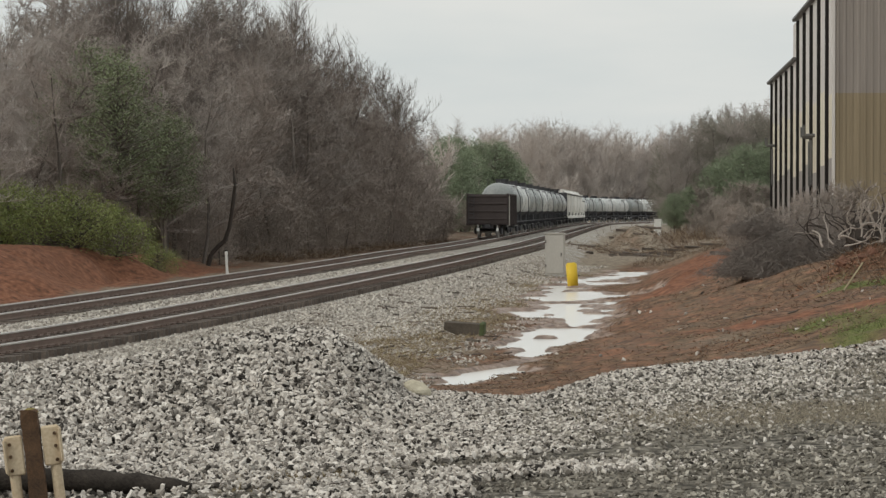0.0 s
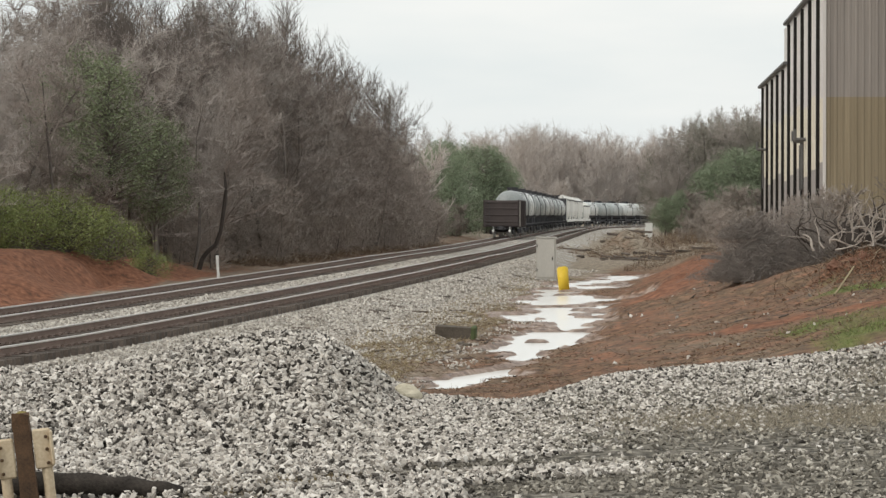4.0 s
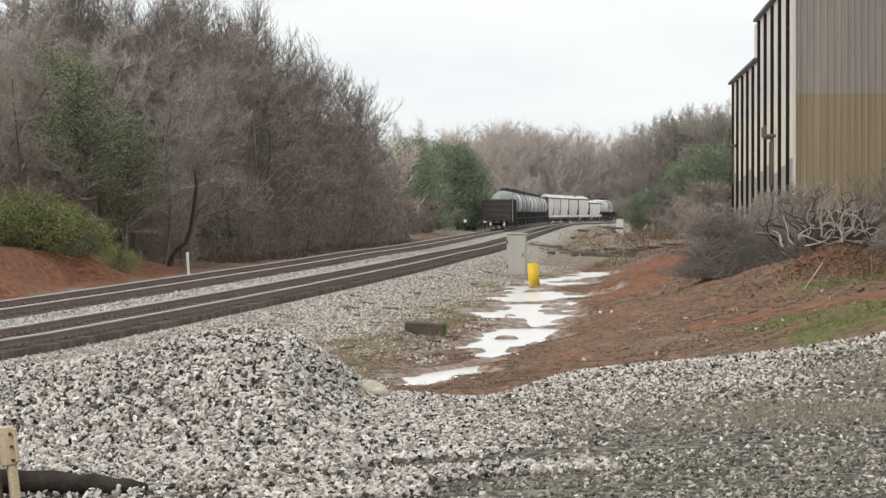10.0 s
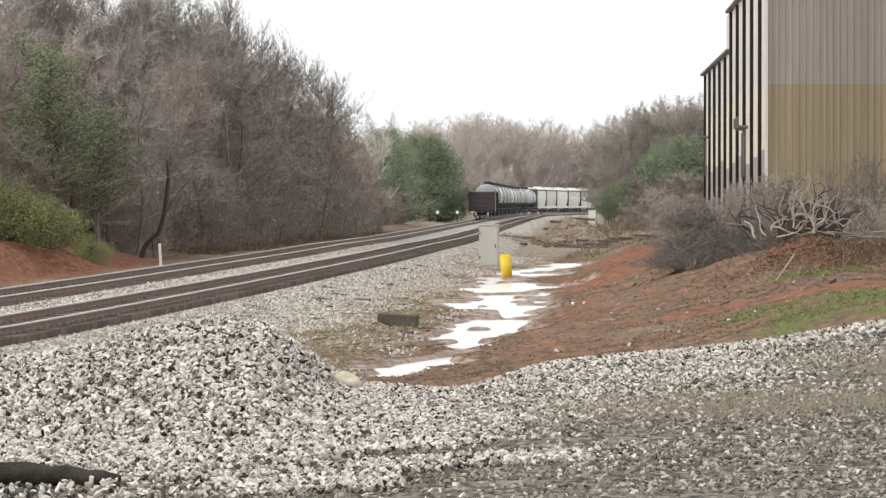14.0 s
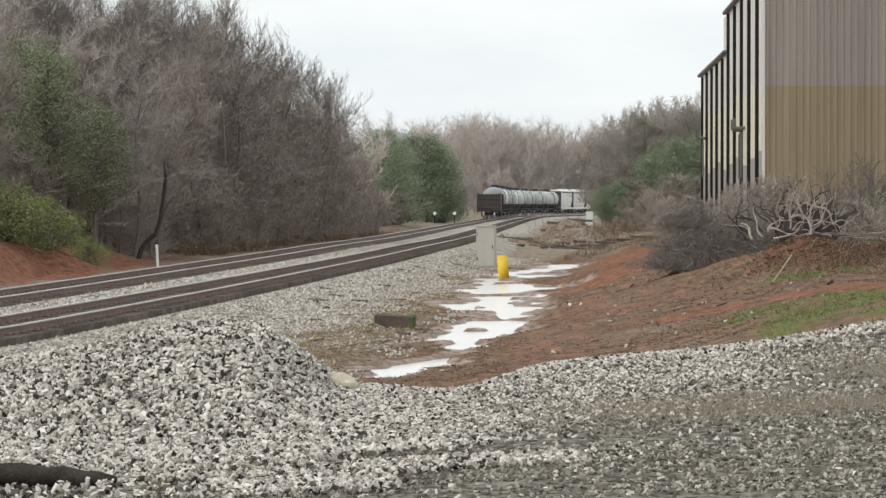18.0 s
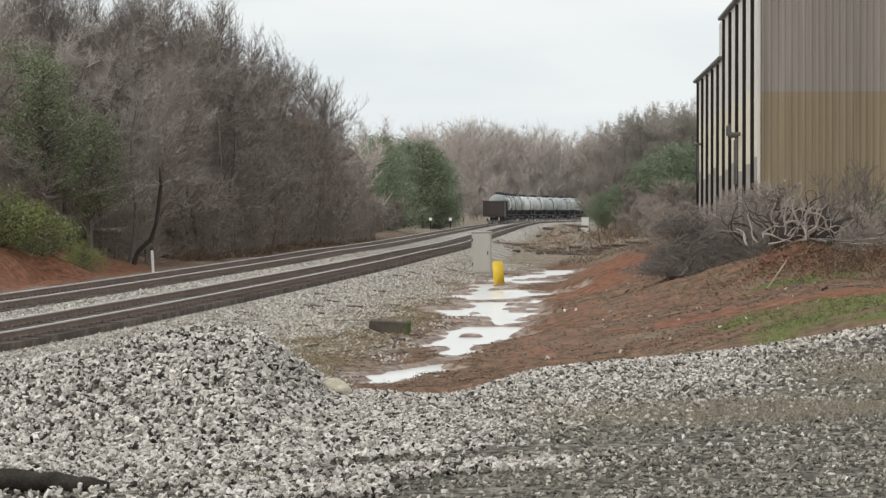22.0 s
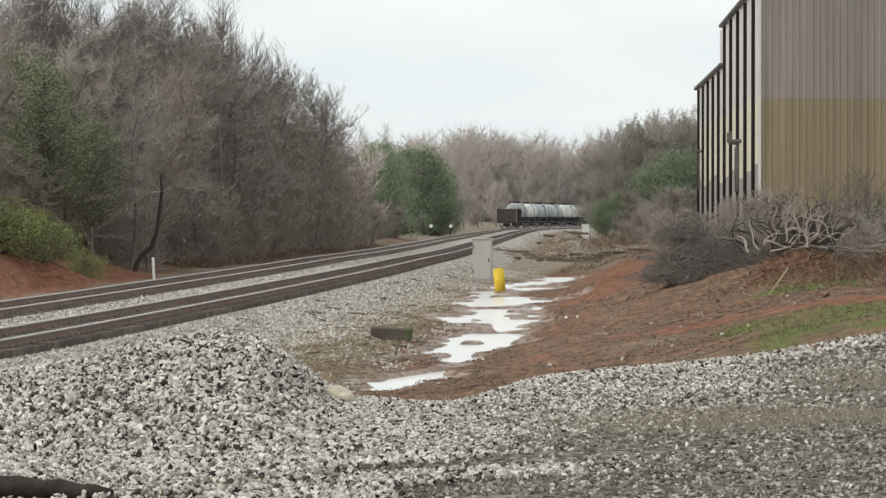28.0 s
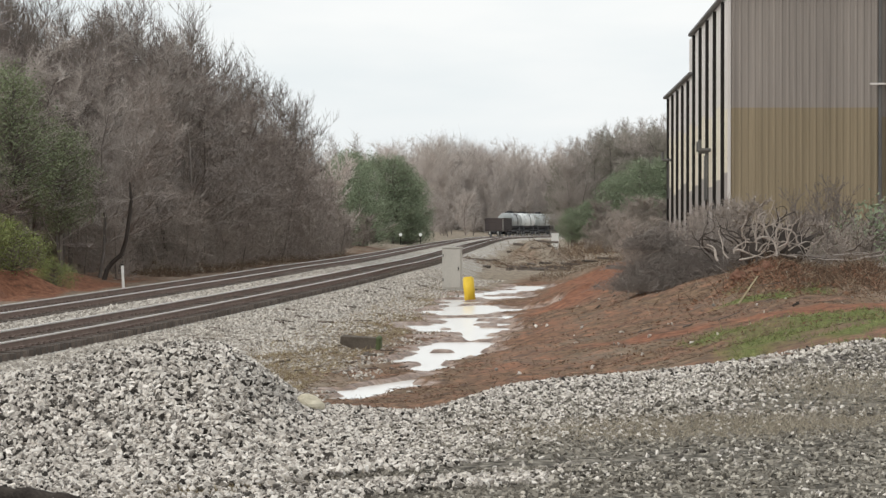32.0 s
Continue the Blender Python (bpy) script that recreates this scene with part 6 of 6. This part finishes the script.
plant(SAPLING, [(x, y, rt.uniform(0, 360), h) for x, y, h in ((11.2, 76, 2.9), (11.6, 74, 3.2), (12.4, 77, 2.4), (10.7, 79, 2.2), (9.8, 90, 2.0), (12.9, 73, 2.3),
                                                             (9.4, 84, 2.2), (10.6, 95, 2.6), (8.4, 92, 1.8), (13.3, 76, 2.6), (12.6, 98, 3.4), (13.6, 92, 3.2), (11.2, 84, 2.6), (12.0, 82, 3.4), (11.0, 78, 3.0))])
WEED = evergreen(71, 1.6, 2.6, "dull green weedy bush against the shed wall", M_CEDAR, "round", 22, 0.06, "shrub", "weeds by the shed")
plant(WEED, [(13.2, 80, 0, 1.9), (14.4, 82, 40, 1.7)])
mixed(THICKET, [(x, y, rt.uniform(0, 360), h) for x, y, h in ((8.2, 88, 1.9), (9.6, 96, 2.2), (10.8, 104, 2.6), (8.6, 104, 1.7), (11.4, 112, 2.6), (9.4, 118, 2.0), (10.2, 132, 2.2))])
mixed(FAR_THICKET, [(y * rt.uniform(0.113, 0.165), y, rt.uniform(0, 360), rt.uniform(1.9, 2.9)) for y in np.linspace(86, 120, 16)])
mixed(FAR_THICKET, [(y * rt.uniform(0.122, 0.17), y, rt.uniform(0, 360), rt.uniform(1.1, 1.6)) for y in np.linspace(70, 82, 9)])


# ---- loose ground cover ----
def strew(name, n, area, size, material, label, seed, keep=None, pile=0.25):
    """Loose stones on the ground as one joined mesh."""
    rng = np.random.RandomState(seed)
    x, y = area(rng, n)
    if keep is not None:
        k = keep(x, y, rng)
        x, y = x[k], y[k]
    n = len(x)
    z = ground_z(x, y)
    base = np.array([(-1, -1, -1), (1, -1, -1), (1, 1, -1), (-1, 1, -1), (-1, -1, 1), (1, -1, 1), (1, 1, 1), (-1, 1, 1)], float)
    v = base[None] * (0.28 + 0.8 * rng.rand(n, 8, 3))
    v *= (np.array([1.3, 0.85, 0.6])[None] * (0.75 + 0.5 * rng.rand(n, 3)))[:, None]
    q = rng.normal(size=(n, 4)) * np.array([1, 0.5, 0.5, 1])
    q /= np.linalg.norm(q, axis=1, keepdims=True)
    a, b, c, d = q.T
    rot = np.stack([1 - 2 * (c * c + d * d), 2 * (b * c - a * d), 2 * (b * d + a * c), 2 * (b * c + a * d), 1 - 2 * (b * b + d * d), 2 * (c * d - a * b),
                    2 * (b * d - a * c), 2 * (c * d + a * b), 1 - 2 * (b * b + c * c)], 1).reshape(n, 3, 3)
    v = np.einsum("nij,nkj->nki", rot, v) * ((size(x, y) if callable(size) else size) * (0.55 + 0.75 * rng.rand(n)))[:, None, None]
    lift = pile(x, y) if callable(pile) else pile
    v += np.stack([x, y, z + (size(x, y) if callable(size) else size) * lift * (0.4 + 2.2 * rng.rand(n))], 1)[:, None]
    faces = np.array([(0, 3, 2, 1), (4, 5, 6, 7), (0, 1, 5, 4), (1, 2, 6, 5), (2, 3, 7, 6), (3, 0, 4, 7)])
    f = ((np.arange(n) * 8)[:, None, None] + faces[None]).reshape(-1, 4)
    return tagged(new(name, mesh_of(name, v.reshape(-1, 3), f, material)), label, "gravel", kind="stuff")


def blades(name, n, area, tall, wide, material, label, category, seed, keep=None, lie=0.5):
    """Grass blades or litter: thin three-sided slips that stand or lie."""
    rng = np.random.RandomState(seed)
    x, y = area(rng, n)
    if keep is not None:
        k = keep(x, y, rng)
        x, y = x[k], y[k]
    n = len(x)
    p = np.stack([x, y, ground_z(x, y)], 1)
    d = rng.normal(size=(n, 3))
    d[:, 2] = np.abs(d[:, 2]) * (1 - lie) * 2 + 0.08
    d /= np.linalg.norm(d, axis=1, keepdims=True)
    q = p + d * (tall * (0.4 + 0.9 * rng.rand(n, 1)))
    r = wide * (0.6 + 0.8 * rng.rand(n, 1))
    return tagged(new(name, mesh_of(name, *tubes(np.concatenate([p, r, q, r * 0.25], 1), 3), material)), label, category, kind="stuff")


def near_area(y0, y1):
    def pick(rng, n):
        y = y0 + (y1 - y0) * rng.rand(n)
        return (rng.rand(n) * 0.38 - 0.195) * y, y
    return pick


def beside_track(y0, y1, s0, s1, power=1.4):
    def pick(rng, n):
        y = y0 + (y1 - y0) * rng.rand(n) ** power
        return far_x(y) + GAP + s0 + (s1 - s0) * rng.rand(n), y
    return pick


def along_ditch(y0, y1, s0, s1, power=1.4):
    def pick(rng, n):
        y = y0 + (y1 - y0) * rng.rand(n) ** power
        return edge_x(y) + 4.25 + s0 + (s1 - s0) * rng.rand(n), y
    return pick


def on_heap(x, y, rng):
    thin = 1 - (0.97 - 0.75 * smooth(4.6, 2.2, lot_edge(x) - y + 2 * (vnoise(x * 0.4, y, 0.8) - 0.5))) * smooth(-0.2, 1.6, x + 0.5 * (y - 22))
    thin = thin * (1 - 0.8 * smooth(2.2, 4.0, x))
    thin = thin * (1 - 0.65 * np.exp(-((x + 1.7) / 0.55) ** 2 - ((y - 21.3) / 0.4) ** 2))
    bare = (y < 20.95 + 0.25 * (vnoise(x, y, 0.4) - 0.5)) & (x < -1.75 + 0.5 * (vnoise(y, x, 0.5) - 0.5))
    return (y < lot_edge(x) + 1.4) & (ground_zone(x, y)[1] < 0.15 + 0.45 * rng.rand(len(x))) & (rng.rand(len(x)) < thin) & (~bare | (rng.rand(len(x)) < 0.12))


def dry_ground(x, y, rng):
    return (pool_depth(x, y) < -0.5) & (y > lot_edge(x) + 1.0)


def littered(x, y, rng):
    return dry_ground(x, y, rng) & (red_zone(x, y) < 0.15 + 0.35 * rng.rand(len(x)))


def grassy(x, y, rng):
    return (ground_zone(x, y)[3] > 0.25 + 0.4 * rng.rand(len(x)))


strew("ballast_stones", 178000, near_area(17.5, 34), lambda x, y: 0.0232 - 0.004 * smooth(-1.0, 1.0, x + 0.5 * (y - 24)), M_STONE, "loose grey ballast stones heaped on the lot", 1, on_heap, lambda x, y: 0.1 + 0.7 * smooth(0.2, -1.3, x + 0.5 * (y - 24)) + 0.4 * smooth(1.8, 0.2, lot_edge(x) - y))
strew("lot_stones", 50000, near_area(15.5, 32), 0.0195, M_STONE_DARK, "small dark stones pressed into the lot", 2, lambda x, y, r: (y < lot_edge(x)) & ((x > -1.5 - 0.4 * (22 - y)) | (y < 21.2)) & (vnoise(x * 0.3, y * 1.9, 0.6) > 0.15 + 0.6 * r.rand(len(x))))
strew("scattered_stones", 4200, near_area(15.5, 31), 0.019, M_STONE, "pale stones scattered in streaks over the lot", 18,
      lambda x, y, r: (y < lot_edge(x)) & (x > -1.2) & (vnoise(x * 0.3, y * 1.8, 0.6) > 0.3 + 0.6 * r.rand(len(x))))
strew("shoulder_stones", 30000, beside_track(42, 150, 1.62, 6.8), 0.04, M_STONE_DULL, "grey ballast stones on the track's shoulder", 3,
      lambda x, y, r: ground_zone(x, y)[0] > 0.2 + 0.7 * r.rand(len(x)))
strew("bed_stones", 9000, beside_track(50, 150, -2.9, -1.35), 0.045, M_STONE_DULL, "grey ballast stones between the tracks", 4)
strew("ditch_gravel", 6000, along_ditch(44, 96, 5.2, 9.6, 1.2), 0.03, M_STONE_DULL, "gravel washed into the ditch", 15,
      lambda x, y, r: dry_ground(x, y, r) & (vnoise(x * 0.8, y * 0.3, 0.6) > 0.35 + 0.3 * r.rand(len(x))))
strew("clay_clods", 5500, along_ditch(46, 112, 9.6, 20, 1.2), 0.016, M_CLOD, "crumbled clods of red clay", 16, littered)
blades("ditch_litter", 7000, along_ditch(44, 92, 5.6, 9.4, 1.2), 0.11, 0.008, M_LITTER, "dark dead twigs and leaves in the ditch", "litter", 17, dry_ground, 0.9)
strew("bank_stones", 90, along_ditch(48, 110, 10, 20), 0.04, M_STONE, "scattered pale stones on the clay bank", 5, dry_ground)
blades("dead_grass", 14000, along_ditch(46, 130, 5.6, 8.6), 0.16, 0.006, M_DRY, "matted dead grass along the ditch", "grass", 6, dry_ground, 0.75)
blades("litter", 40000, along_ditch(44, 120, 9.5, 21), 0.09, 0.005, M_LITTER, "fallen twigs and leaves on the clay bank", "litter", 7, littered, 0.9)
blades("green_grass", 22000, along_ditch(31, 70, 13.5, 22), 0.12, 0.006, M_GRASS, "patch of short green grass", "grass", 8, grassy, 0.35)
blades("lot_weeds", 20000, lambda r, n: (2.5 + 1.0 * r.normal(size=n), 24.7 + 0.45 * r.normal(size=n)), 0.045, 0.003, M_DRY_PALE, "thin dry weeds pressed into the gravel lot", "grass", 11, None, 0.7)
blades("heap_weeds", 4200, lambda r, n: (-1.75 + 0.5 * r.normal(size=n), 21.3 + 0.22 * r.normal(size=n)), 0.05, 0.003, M_DRY, "dead weeds in the dirt before the stone heap", "grass", 19, None, 0.6)
strew("stump_clods", 1500, lambda r, n: (9.4 + 1.1 * r.normal(size=n), 65.2 + 0.9 * r.normal(size=n)), 0.035, M_CLOD, "crumbled earth fallen from the stump", 20, dry_ground)
blades("stump_litter", 4500, lambda r, n: (10.0 + 1.4 * r.normal(size=n), 65.6 + 1.5 * r.normal(size=n)), 0.3, 0.007, M_LITTER, "broken roots and dead twigs round the stump", "litter", 21, dry_ground, 0.7)
blades("edge_weeds", 5000, lambda r, n: (4.2 + 0.6 * r.normal(size=n), 27.6 + 1.0 * r.normal(size=n)), 0.06, 0.003, M_DRY_PALE, "thin bleached weeds at the lot's edge", "grass", 12, None, 0.6)
blades("bank_scrub", 5000, along_ditch(146, 280, 9.5, 22), 0.35, 0.012, M_LITTER, "brown winter scrub on waste ground", "scrub", 9, dry_ground, 0.4)
blades("heap_brush", 1500, lambda r, n: (9.0 + 2.6 * r.normal(size=n), 203 + 7 * r.normal(size=n)), 0.45, 0.02, M_LITTER, "dead brush on a spoil heap", "brush", 13, None, 0.85)
blades("far_scrub", 5000, lambda r, n: (0.055 * 300 + 5 + 4 * r.normal(size=n), 262 + 36 * r.normal(size=n)), 1.1, 0.018, M_LITTER, "brown scrub below the clump of trees", "scrub", 14, None, 0.3)
blades("wood_floor", 6000, along_ditch(138, 240, -12, -7.0), 0.5, 0.012, M_LITTER, "dry grass and leaf litter at the wood's edge", "grass", 10, None, 0.45)


# ---- what moves ----
def motions():
    at = 0.0
    for car, length in TRAIN:
        walk(car, train_rows(at + length / 2))
        at += length


motions()
